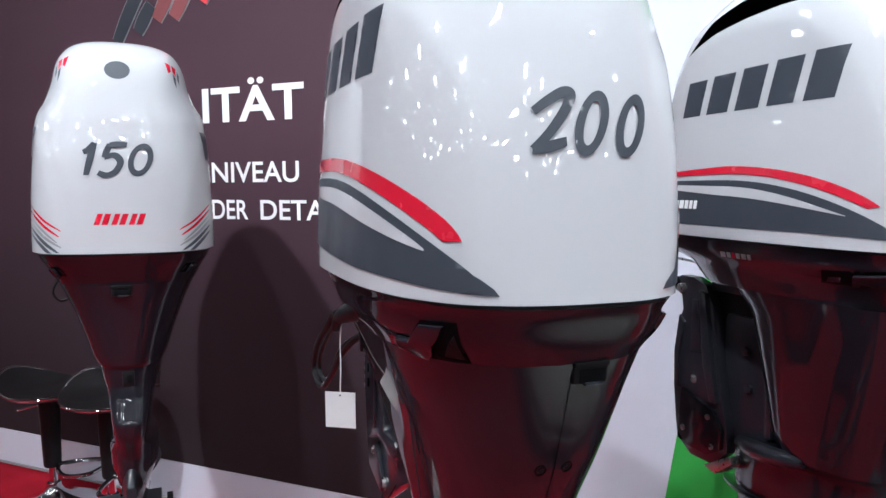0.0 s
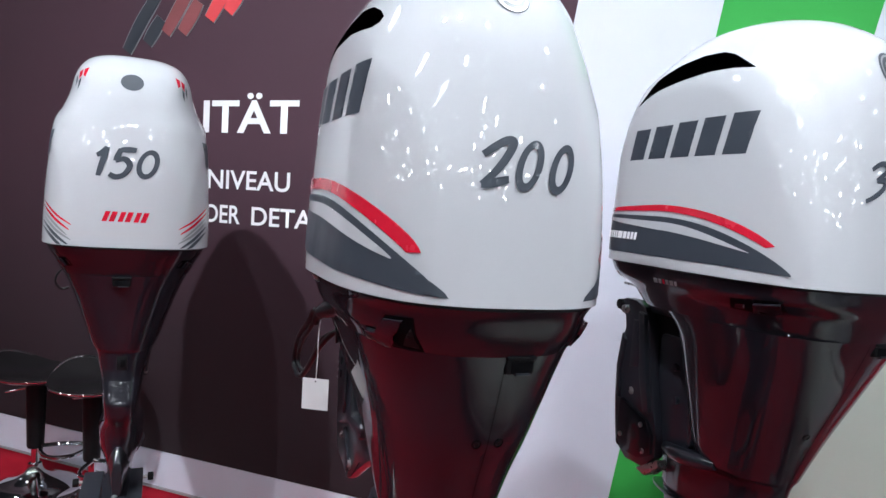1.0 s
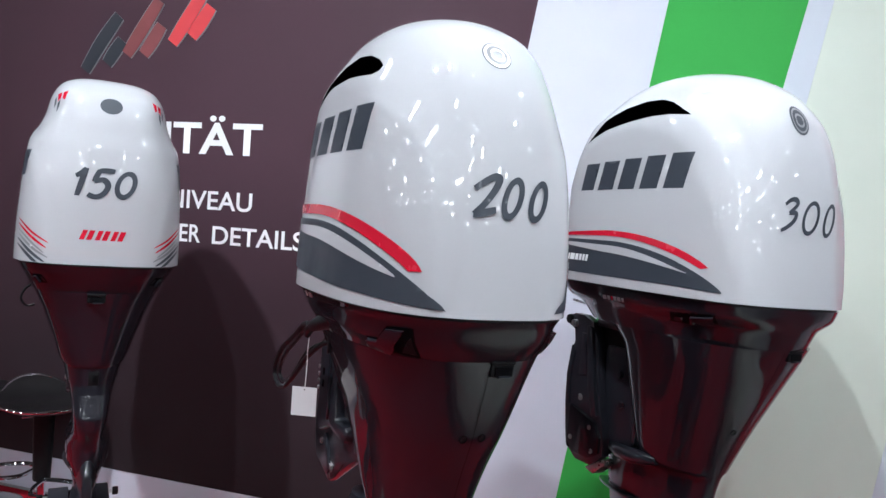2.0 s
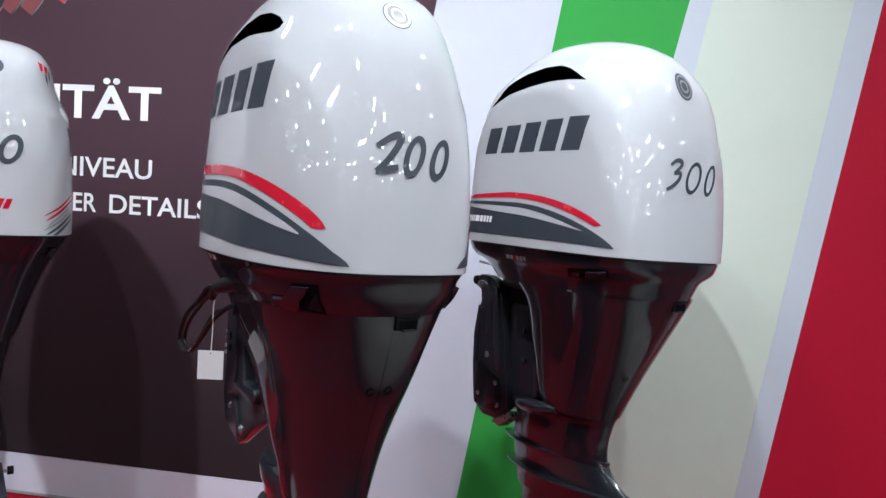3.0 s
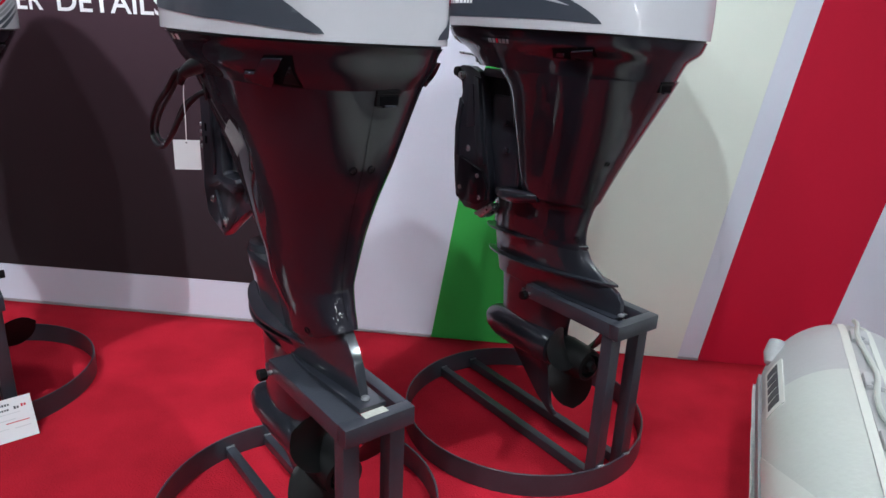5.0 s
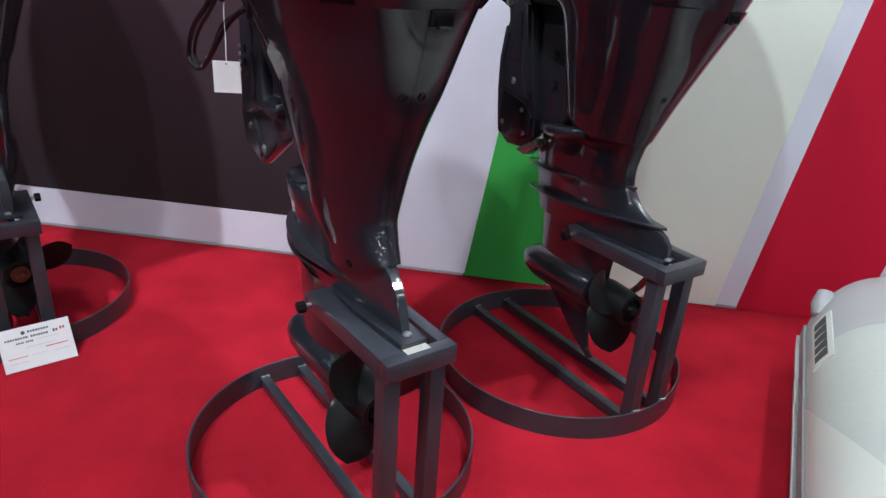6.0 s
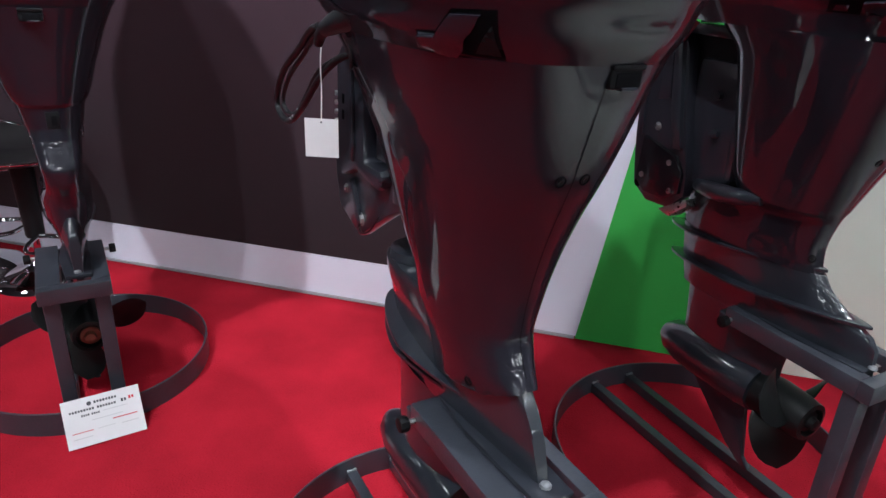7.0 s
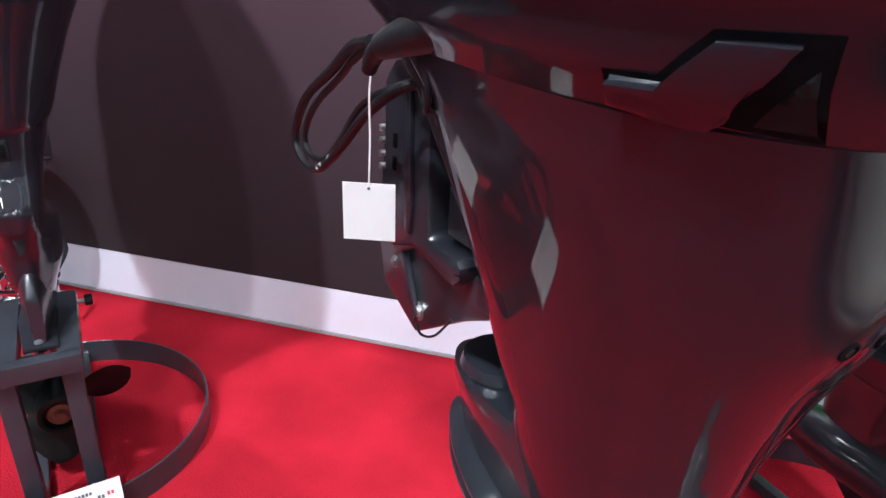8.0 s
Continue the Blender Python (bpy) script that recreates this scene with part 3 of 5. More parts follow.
# ---- outboard engines ----
def outboard(m, spec):
    """One outboard: white cowl, graphite pan and apron, leg, gearcase and propeller, bracket."""
    t = thing("outboard_motor", m, spec["label"], "outboard motor", "outboard motors")
    zp, zs = spec["zp"], spec["zs"]
    kw, kr = spec.get("kw", 1.0), spec.get("kr", 1.0)
    zmap = lambda z: float(np.interp(z, [0, 0.565, 0.66, 1.265, 1.36, 2.5], [0, zp, zp + 0.095, zs - 0.095, zs, zs + 1.14]))
    rows = lambda ks: [(zmap(z), xf, xr * kr, w * kw, nf, nr) for z, xf, xr, w, nf, nr in ks]

    # cowl shell with the raised side panel and the two air intakes
    drop = spec.get("drop", 0.0)
    keys = [(zs + k[0] - (0 if i else drop), *k[1:]) for i, k in enumerate(spec["cowl"])]
    H = spec["cowl"][-1][0]
    a1, h1, a2, h2, pw = spec["panel"]
    k0 = spec["cowl"][0]
    xc = k0[1] + (k0[2] - k0[1]) * 0.46

    def swell(p):
        """The side panel stands proud, with a slope between its inner and outer arc."""
        dx, dz = abs(p.x + 0.05), max(0.0, p.z - zs)
        e1 = (dx / a1) ** pw + (dz / h1) ** pw
        e2 = (dx / a2) ** pw + (dz / h2) ** pw
        s = 1.0 if e1 <= 1 else 0.0 if e2 >= 1 else (1 - e2) / ((1 - e2) + (e1 - 1))
        u = (p.x - xc) / (k0[2] - xc if p.x > xc else xc - k0[1])
        n = k0[5] if p.x > xc else k0[4]
        flat = 1.045 * k0[3] * max(0.0, 1 - min(1, abs(u)) ** n) ** (1 / n) * (1 - 0.09 * min(1, dz / h1) ** 2)
        y = abs(p.y)
        y += s * max(0.0, min(flat, y * 1.085) - y)
        return Vector((p.x, math.copysign(y, p.y), p.z))

    levels = [zs - drop + (H + drop) * (1 - (1 - i / 76) ** 1.6) for i in range(77)]
    bm = loft(keys, levels, 240, swell)
    me = mesh_of(bm, "cowl")
    me.materials.append(M["white"])
    me.materials.append(M["void"])
    if spec.get("scoop"):
        shell0 = new("tmp_shell", me)
        cut = bmesh.new()
        for s in (-1, 1):
            pts = [(x, zs + z) for x, z in spec["scoop"]]
            a = [cut.verts.new((x, s * 0.45, z)) for x, z in pts]
            b = [cut.verts.new((x * 0.9, s * 0.10, z - 0.015)) for x, z in pts]
            k = len(pts)
            fs = [cut.faces.new(a), cut.faces.new(b[::-1])] + [cut.faces.new((a[i], b[i], b[(i + 1) % k], a[(i + 1) % k])) for i in range(k)]
            for f in fs:
                f.material_index = 1
        bmesh.ops.recalc_face_normals(cut, faces=cut.faces)
        cme = bpy.data.meshes.new("tmp_cut")
        cut.to_mesh(cme)
        cut.free()
        cme.materials.append(M["white"])
        cme.materials.append(M["void"])
        cutter = new("tmp_cutter", cme)
        md = shell0.modifiers.new("cut", "BOOLEAN")
        md.operation, md.solver, md.object = "DIFFERENCE", "EXACT", cutter
        dg = bpy.context.evaluated_depsgraph_get()
        me = bpy.data.meshes.new_from_object(shell0.evaluated_get(dg))
        bpy.data.objects.remove(shell0)
        bpy.data.objects.remove(cutter)
    me.set_sharp_from_angle(angle=radians(30))
    for p in me.polygons:
        p.use_smooth = True
    cowl = part("cowl", me, None, t, "glossy white engine cowl with printed stripes")
    bm = bmesh.new()
    bm.from_mesh(me)
    shell = BVHTree.FromBMesh(bm)
    bm.free()

    # dark seal between cowl and pan
    z0 = spec["cowl"][0]
    part("seal", loft([(zs - drop - 0.01, z0[1] + 0.006, z0[2] - 0.006, z0[3] - 0.006, z0[4], z0[5]), (zs - drop + 0.004, z0[1] + 0.006, z0[2] - 0.006, z0[3] - 0.006, z0[4], z0[5])], [zs - drop - 0.008, zs - drop + 0.003], 120), M["rubber"], t, "black rubber seal")

    # pan and apron
    pan = rows([(1.354, z0[1] + 0.004, (z0[2] - 0.002) / kr, (z0[3] - 0.001) / kw, z0[4], z0[5]), (1.335, z0[1] + 0.018, (z0[2] - 0.010) / kr, (z0[3] - 0.010) / kw, z0[4], z0[5]), (1.30, z0[1] + 0.065, (z0[2] - 0.024) / kr, 0.228, 2.7, 2.9), (1.268, z0[1] + 0.11, (z0[2] - 0.040) / kr, 0.208, 2.6, 2.8)])
    pan = [(q[0] - (0.006 if q[0] < zs - 0.08 else drop if q[0] > zs - 0.01 else drop * 0.5), *q[1:]) for q in pan]
    pan.sort()
    body = part("pan", loft(pan, np.linspace(pan[0][0], pan[-1][0], 18), 120), M["graphite"], t, "glossy graphite lower cowl")
    ap = spec["apron_abs"] if "apron_abs" in spec else rows([(1.2605, -0.25, 0.366, 0.207, 2.6, 2.8), (1.20, -0.205, 0.350, 0.188, 2.5, 2.6), (1.096, -0.165, 0.322, 0.155, 2.4, 2.5), (1.0, -0.135, 0.286, 0.128, 2.3, 2.4), (0.92, -0.105, 0.263, 0.109, 2.2, 2.3), (0.85, -0.07, 0.252, 0.096, 2.2, 2.2), (0.80, -0.03, 0.252, 0.088, 2.1, 2.1), (0.793, -0.20, 0.253, 0.087, 2.0, 2.0), (0.785, -0.232, 0.254, 0.086, 2.0, 2.0), (0.74, -0.238, 0.270, 0.083, 2.0, 1.9), (0.69, -0.232, 0.310, 0.074, 2.0, 1.7), (0.655, -0.222, 0.335, 0.066, 2.0, 1.5)])
    leg_top = ap[-1][0]
    lv = sorted(set([k[0] for k in ap] + list(np.linspace(ap[-1][0], ap[0][0], 50))), reverse=True)
    ap.sort()
    seam = spec.get("seam")
    aps = sorted(ap)

    def lift(p):
        x, z = p.x, p.z
        for _ in range(5):
            z = max(p.z, float(np.interp(x, *seam)))
            x = min(p.x, float(np.interp(z, [k[0] for k in aps], [k[2] for k in aps])))
        return Vector((x, p.y, z))

    apron = part("apron", loft(ap, sorted(lv), 112, lift if seam else None), M["graphite"], t, "glossy graphite apron shell", sharp=40)
    bm = bmesh.new()
    bm.from_mesh(apron.data)
    ashell = BVHTree.FromBMesh(bm)
    bm.free()
    bm = bmesh.new()
    bm.from_mesh(body.data)
    pshell = BVHTree.FromBMesh(bm)
    bm.free()

    # rear seam of the apron and its screws
    bm = bmesh.new()
    zr = np.linspace(spec.get("seam_low", zmap(0.665)), zmap(1.255), 40)
    prev = None
    for z in zr:
        hit = ashell.ray_cast(Vector((0.7, 0.0, z)), Vector((-1, 0, 0)))
        if hit[0] is None:
            continue
        cur = [bm.verts.new(hit[0] + Vector((0.0008, s * 0.0008, 0))) for s in (-1, 1)]
        if prev:
            bm.faces.new((prev[0], prev[1], cur[1], cur[0]))
        prev = cur
    if spec.get("rear_seam", True):
        part("rear_seam", bm, M["void"], apron, "dark joint line", sharp=0)
    else:
        bm.free()

    def screw(y, z, side=False):
        o, d = ((Vector((0.7, y, z)), Vector((-1, 0, 0))) if not side else (Vector((y, -0.5, z)), Vector((0, 1, 0))))
        p, nrm, _, _ = ashell.ray_cast(o, d)
        if p is None:
            return
        mt = Matrix.Translation(p) @ nrm.to_track_quat("Z", "Y").to_matrix().to_4x4()
        sc = part("screw", lathe([(0.0095, -0.001), (0.0095, 0.0012), (0.0078, 0.0014), (0.0068, -0.0015), (0.001, -0.001)], 16), M["void"], apron, m=mt)
        part("socket", lathe([(0.005, 0.0), (0.0045, 0.0015), (0.001, 0.0005)], 6), M["black"], sc)

    for y, z in spec["screws"]:
        screw(y, zmap(z))
    screw(spec.get("low_screw", (0.21, 0.697))[0], spec.get("low_screw", (0.21, 0.697))[1], True)

    # vent slot at the top of the rear seam
    hit = ashell.ray_cast(Vector((0.7, spec.get("vent_y", 0.028), zmap(1.245))), Vector((-1, 0, 0)))[0]
    if hit:
        vent = part("vent", box(0.030, 0.056, 0.032, hit + Vector((-0.009, 0, 0.002)), 0.005), M["black"], apron, "black plastic water outlet")
        part("vent_hood", box(0.010, 0.058, 0.008, hit + Vector((0.005, 0, 0.015)), 0.003), M["black"], vent)
        part("vent_lip", box(0.012, 0.030, 0.005, hit + Vector((0.004, 0.004, -0.013)), 0.002), M["leggrey"], vent)
        part("vent_mouth", box(0.004, 0.042, 0.019, hit + Vector((0.0055, 0.002, -0.002)), 0.0015), M["void"], vent)

    # side latches on the pan; the shade of their recess is a flat near-black decal
    for s in (-1, 1):
        if spec["latch"] == "small":
            fr = [(0.255, 1.288), (0.262, 1.318), (0.312, 1.320), (0.304, 1.292)]
            lever = [(0.259, 1.291), (0.265, 1.315), (0.292, 1.317), (0.286, 1.293)]
            floor_ = [(0.294, 1.296), (0.297, 1.312), (0.306, 1.313), (0.303, 1.297)]
        elif spec["latch"] == "wedge":
            fr = [(0.220, 1.2690), (0.220, 1.2895), (0.2565, 1.2915), (0.288, 1.3205), (0.341, 1.3235), (0.328, 1.2640)]
            lever = [(0.2240, 1.2735), (0.2265, 1.2865), (0.2585, 1.2880), (0.2915, 1.3172), (0.326, 1.3190), (0.280, 1.2668)]
            floor_ = [(0.300, 1.2700), (0.324, 1.2970), (0.3320, 1.3060), (0.3260, 1.2690)]
        else:
            fr = [(0.174, 1.307), (0.189, 1.334), (0.316, 1.3435), (0.306, 1.3200), (0.240, 1.307)]
            lever = [(0.236, 1.3115), (0.252, 1.3335), (0.312, 1.3405), (0.302, 1.3220)]
            floor_ = [(0.186, 1.311), (0.196, 1.322), (0.222, 1.324), (0.212, 1.3115)]
        fr, lever, floor_ = ([(x * kr, zmap(z)) for x, z in q] for q in (fr, lever, floor_))
        ray = lambda x, z, s=s: ((x, s * 0.6, z), (0, -s, 0))
        la = decal("latch", [fr], M["void"], pshell, body, ray, 0.0006, "cowl latch with its recess shade laid on as a black decal", 0.006)
        decal("recess_patch", [floor_], M["black" if spec["latch"] == "wedge" else "graphite"], pshell, la, ray, 0.0014, step=0.006)
        ob = decal("latch_lever", [lever], M["graphite"], pshell, la, ray, 0.0045, step=0.006)
        if spec["latch"] == "wedge":
            bm = bmesh.new()
            quad = []
            for x, z, up in ((0.2275, 1.2795, 0.0105), (0.2555, 1.2805, 0.0105), (0.2595, 1.2878, 0.0040), (0.2275, 1.2870, 0.0040)):
                p, nrm, _, _ = pshell.ray_cast(Vector((x * kr, s * 0.6, zmap(z))), Vector((0, -s, 0)))
                quad.append(p + Vector((nrm.x, nrm.y, 0)).normalized() * up)
            inner = [p - Vector((0, s * 0.006, 0)) for p in quad]
            qa, qb = [bm.verts.new(p) for p in quad], [bm.verts.new(p) for p in inner]
            bm.faces.new(qa)
            bm.faces.new(qb[::-1])
            for k in range(4):
                bm.faces.new((qa[k], qb[k], qb[(k + 1) % 4], qa[(k + 1) % 4]))
            part("lever_ledge", bm, M["leggrey"], la, "lighter ledge of the latch lever", smooth=False)
        md = ob.modifiers.new("thick", "SOLIDIFY")
        md.thickness, md.offset = 0.006, -1
        bv = ob.modifiers.new("round", "BEVEL")
        bv.width, bv.segments = 0.0015, 2

    # leg with fin, splash plates, cavitation plate
    leg = spec.get("leg") or [(zp - 0.01, -0.185, 0.362 * kr, 0.040 * kw, 2.0, 1.05), (zp + 0.03, -0.19, 0.360 * kr, 0.046 * kw, 2.0, 1.1), (zp + 0.065, -0.205, 0.344 * kr, 0.056 * kw, 2.0, 1.25), (leg_top + 0.004, -0.215, 0.330 * kr, 0.060 * kw, 2.0, 1.4)]
    edge = spec.get("fin_edge")
    blunt = (lambda p: Vector((min(p.x, float(np.interp(p.z, *edge))), p.y, p.z))) if edge else None
    fin = part("leg", loft(leg, np.linspace(leg[0][0], leg[-1][0], 24), 128, blunt), M["leggrey"], t, "grey painted lower leg")
    for zf, zr_, xr_, xf_, wf_ in spec["splash"]:
        pts = outline(xf_, xr_, wf_ * kw, 1.6, 1.35, 72)
        bm = extrude_shape(pts, 0.008, "XY", 0.0, bevel=0.0025)
        bmesh.ops.rotate(bm, verts=bm.verts, cent=(0, 0, 0), matrix=Matrix.Rotation(math.atan2(zf - zr_, xr_ - xf_), 3, "Y"))
        bmesh.ops.translate(bm, verts=bm.verts, vec=(0, 0, zf + (zf - zr_) * xf_ / (xr_ - xf_)))
        part("splash_plate", bm, M["leggrey"], fin)
    cav = [(0.0, -0.030), (0.09, -0.044), (0.18, -0.050), (spec["plate_end"], -0.037), (spec["plate_end"], 0.034), (0.18 * kr, 0.036), (0.09, 0.030), (0.0, 0.022)]
    part("cavitation_plate", extrude_shape(cav, 0.012, "XY", zp + 0.0065, bevel=0.003), M["leggrey"], fin)
    part("weld_spot", lathe([(0.002, 0.0), (0.011, 0.003), (0.009, 0.008), (0.002, 0.011)], 10, (0.366 * kr, -0.004, zp + 0.012)), M["weld"], fin)

    # gearcase below the plate
    za = zp - spec.get("shaft", 0.255)
    chord, fat, deep = spec.get("gear", (0.115, 1.0, 0.0))
    low = [(za, -0.165, chord, 0.040, 2.0, 1.6), (zp - 0.13, -0.17, chord * 0.97, 0.034, 2.0, 1.5), (zp - 0.008, -0.185, chord * 1.05, 0.038, 2.0, 1.4)]
    gear = part("gearcase", loft(low, np.linspace(za, zp - 0.008, 10), 64), M["leggrey"], t, "grey gearcase")
    part("torpedo", lathe([(q * fat, h) for q, h in ((0.006, -0.235), (0.028, -0.228), (0.046, -0.20), (0.058, -0.15), (0.062, -0.08), (0.062, 0.08), (0.058, 0.118), (0.03, 0.122))], 36, (0, 0, za), "X"), M["leggrey"], gear)
    part("skeg", extrude_shape([(-0.13, za - 0.045), (0.09, za - 0.05), (0.125, za - 0.19 - deep), (0.155, za - 0.215 - deep), (0.135, za - 0.225 - deep), (0.06, za - 0.185 - deep * 0.8)], 0.016, "XZ", 0, bevel=0.005), M["leggrey"], gear)
    propeller(gear, spec.get("prop_x", 0.118), za, turn=spec["prop_turn"], ring=spec.get("hub", "black"))
    return t, cowl, shell, apron, body, pshell, zmap


def number(cowl, shell, cells, z, h, lean=0.24, mat="decal_grey", thick=0.17):
    """Brush-lettered power rating on the rear of the cowl; cells: figure, start, width."""
    for ch, y, w in cells:
        for loops in digit_loops(ch, (y, z), h, w, lean, thick):
            decal("number", loops, M[mat], shell, cowl, lambda a, b: ((0.8, a, b), (-1, 0, 0)), 0.0018, step=0.006)


def swoop(x0, xe, zt, zl, e, p=2.0, cut=1.0, x_start=-0.36, tail=0.0, n=30):
    """A curve that runs level and then sweeps down to the rear like a quarter ellipse."""
    out = []
    for i in range(n + 1):
        f = 1 - (1 - i / n) ** 1.6
        x = x_start + (xe - x_start) * cut * f if cut < 1 else x_start + (xe - x_start) * f
        u = max(0.0, (x - x0) / (xe - x0))
        z = zl + (zt - zl) * max(0.0, 1 - u ** p) ** e
        if x < x0:
            z -= tail * (x0 - x)
        out.append((x, z))
    return out


def stripes(cowl, shell, red_top, red_low, dark_top, dark_low, gap_top, gap_low):
    """Red and grey swooping side stripes on both sides."""
    for s in (-1, 1):
        ray = lambda x, z, s=s: ((x, s * 0.6, z), (0, -s, 0))
        decal("red_stripe", [red_top + red_low[::-1]], M["decal_red"], shell, cowl, ray, 0.0018, "red swooping stripe", 0.006)
        decal("grey_stripe", [dark_top + dark_low[::-1]], M["decal_grey"], shell, cowl, ray, 0.0018, "dark grey swooping stripe", 0.006)
        decal("white_stripe", [gap_top + gap_low[::-1]], M["white"], shell, cowl, ray, 0.0030, step=0.006)


def maker_mark(cowl, shell, x0, x1, z0, h, side=-1, mat="decal_grey"):
    """The maker's mark: five leaning blocks."""
    w = (x1 - x0) / 5.0
    for i in range(5):
        a, b = x0 + w * i + 0.004, x0 + w * (i + 0.80)
        lean = 0.22 * -side * -1
        hh = h * (0.86 + 0.035 * i)
        ray = lambda x, z: ((x, side * 0.6, z), (0, -side, 0))
        decal("maker_mark", [skew(a, b, z0, z0 + hh, 0.20)], M[mat], shell, cowl, ray)


def rear_badge(cowl, shell, z, ry, rz, y=0.0, pale=False, plain=False):
    ring = lambda k: [(y + k * ry * math.cos(2 * math.pi * i / 32), z + k * rz * math.sin(2 * math.pi * i / 32)) for i in range(32)]
    ray = lambda a, b: ((0.8, a, b), (-1, 0, 0))
    bd = decal("badge", [ring(1.0)], M["decal_grey"], shell, cowl, ray, 0.0012, "round silver and grey badge" if pale else "round dark grey badge with silver ring", 0.008)
    if plain:
        return
    if pale:
        decal("badge_ring", [ring(0.93)], M["decal_white"], shell, bd, ray, 0.0020, step=0.008)
        decal("badge_face", [ring(0.74)], M["decal_mid"], shell, bd, ray, 0.0028, step=0.008)
    else:
        decal("badge_ring", [ring(0.86), ring(0.74)], M["decal_mid"], shell, bd, ray, 0.002, step=0.008)
    arc = lambda sy, sz: [(y + sy * ry * 0.42 * math.cos(t), z + sz + rz * 0.30 * math.sin(t) * (1 if sz > 0 else -1)) for t in np.linspace(-0.4, 3.3, 9)]
    for loop in (stroke(arc(1, 0.10 * rz), rz * 0.16, 0.8), stroke(arc(-1, -0.10 * rz), rz * 0.16, 0.8)):
        decal("badge_mark", [loop], M["decal_white" if pale else "decal_mid"], shell, bd, ray, 0.0036 if pale else 0.002, step=0.008)


def base(angle, u, v):
    a = radians(angle)
    return pose(u * math.cos(a) - v * math.sin(a), u * math.sin(a) + v * math.cos(a), 0, 0, 0, angle)


BASE_A, BASE_B, BASE_C = base(-46, -2.385, -0.19), base(-46, -1.045, 0.48), base(-48, -1.09, 1.385)
VIEW = Vector((0.12, -0.49, 1.40))
BASE_C_MOTOR = Matrix.Translation(VIEW) @ Matrix.Scale(0.972, 4) @ Matrix.Translation(-VIEW) @ BASE_C @ pose(0, 0, 1.5) @ pose(0, 0, 0, -1.6, 0, 0) @ pose(0, 0, -1.5)
LEAN_A, LEAN_B = pose(0, 0, 0, -0.7, 0, 0), pose(0, -0.032, 0, -1.3, 0, 0)

COWL_B = [(0, -0.36, 0.408, 0.2461, 2.8, 3), (0.2, -0.36, 0.397, 0.2422, 2.8, 2.85), (0.33, -0.35, 0.381, 0.2387, 2.8, 2.6), (0.43, -0.33, 0.36, 0.229, 2.7, 2.42), (0.5, -0.3, 0.333, 0.212, 2.6, 2.3), (0.56, -0.25, 0.288, 0.1819, 2.4, 2.3), (0.6, -0.19, 0.225, 0.1449, 2.2, 2.1), (0.63, -0.11, 0.12, 0.085, 2, 2), (0.64, -0.03, 0.03, 0.02, 2, 2)]
APRON_B = [(1.2640, -0.20, 0.3665, 0.2072, 4.2, 2.8), (1.20, -0.150, 0.350, 0.188, 4.2, 2.6), (1.096, -0.110, 0.322, 0.155, 4.0, 2.5), (1.0, -0.082, 0.286, 0.128, 3.6, 2.4), (0.92, -0.064, 0.263, 0.109, 3.2, 2.3), (0.85, -0.052, 0.250, 0.096, 2.2, 2.2), (0.80, -0.050, 0.246, 0.086, 2.2, 2.1), (0.75, -0.035, 0.266, 0.075, 2.2, 2.0), (0.70, -0.025, 0.298, 0.064, 2.2, 1.8), (0.66, -0.02, 0.300, 0.057, 2.2, 1.6), (0.625, -0.02, 0.300, 0.053, 2.2, 1.5)]
LEG_B = [(0.555, -0.185, 0.415, 0.036, 2.0, 1.15), (0.595, -0.19, 0.405, 0.042, 2.0, 1.2), (0.63, -0.20, 0.385, 0.048, 2.0, 1.25), (0.66, -0.215, 0.360, 0.050, 2.0, 1.3), (0.70, -0.228, 0.312, 0.056, 2.0, 1.5), (0.725, -0.234, 0.272, 0.060, 2.0, 1.7), (0.75, -0.238, 0.16, 0.064, 2.0, 1.9), (0.785, -0.232, 0.10, 0.068, 2.0, 2.0), (0.796, -0.20, 0.08, 0.064, 2.0, 2.0)]
b = outboard(BASE_B @ LEAN_B, dict(apron_abs=APRON_B, leg=LEG_B, seam=([-0.02, 0.10, 0.22, 0.27, 0.32], [0.637, 0.654, 0.680, 0.706, 0.733]), fin_edge=([0.555, 0.66, 0.70, 0.735], [0.364, 0.323, 0.292, 0.255]), low_screw=(0.185, 0.690), seam_low=0.735, label="white and graphite outboard motor rated 200 on steel stand", zp=0.565, zs=1.362, plate_end=0.3955, drop=0.008, cowl=COWL_B, panel=(0.425, 0.428, 0.437, 0.540, 3.2),
    scoop=[(-0.20, 0.432), (-0.079, 0.476), (0.037, 0.484), (0.11, 0.480), (0.150, 0.478), (0.172, 0.485), (0.176, 0.497), (0.150, 0.514), (0.098, 0.531), (0.03, 0.538), (-0.04, 0.526), (-0.12, 0.488)],
    screws=[(-0.022, 1.096), (0.022, 1.096)], latch="wedge", splash=[(0.662, 0.622, 0.22, -0.25, 0.086), (0.630, 0.600, 0.16, -0.245, 0.080)], prop_turn=-0.1))
number(b[1], b[2], [("2", -0.090, 0.044), ("0", -0.040, 0.050), ("0", 0.023, 0.050)], 1.547, 0.083, 0.27, thick=0.19)
stripes(b[1], b[2], swoop(-0.05, 0.365, 1.552, 1.420, 0.48, cut=0.997), swoop(-0.05, 0.362, 1.530, 1.402, 0.57, cut=0.975),
    swoop(-0.05, 0.389, 1.518, 1.355, 0.55, cut=0.998), swoop(0.15, 0.386, 1.3805, 1.366, 1.0, tail=-0.05),
    swoop(-0.05, 0.322, 1.503, 1.421, 0.8), swoop(-0.05, 0.320, 1.478, 1.420, 1.0, 1.5, tail=-0.08))
maker_mark(b[1], b[2], -0.30, 0.20, 1.668, 0.095)
rear_badge(b[1], b[2], 1.872, 0.031, 0.028, -0.026, True)
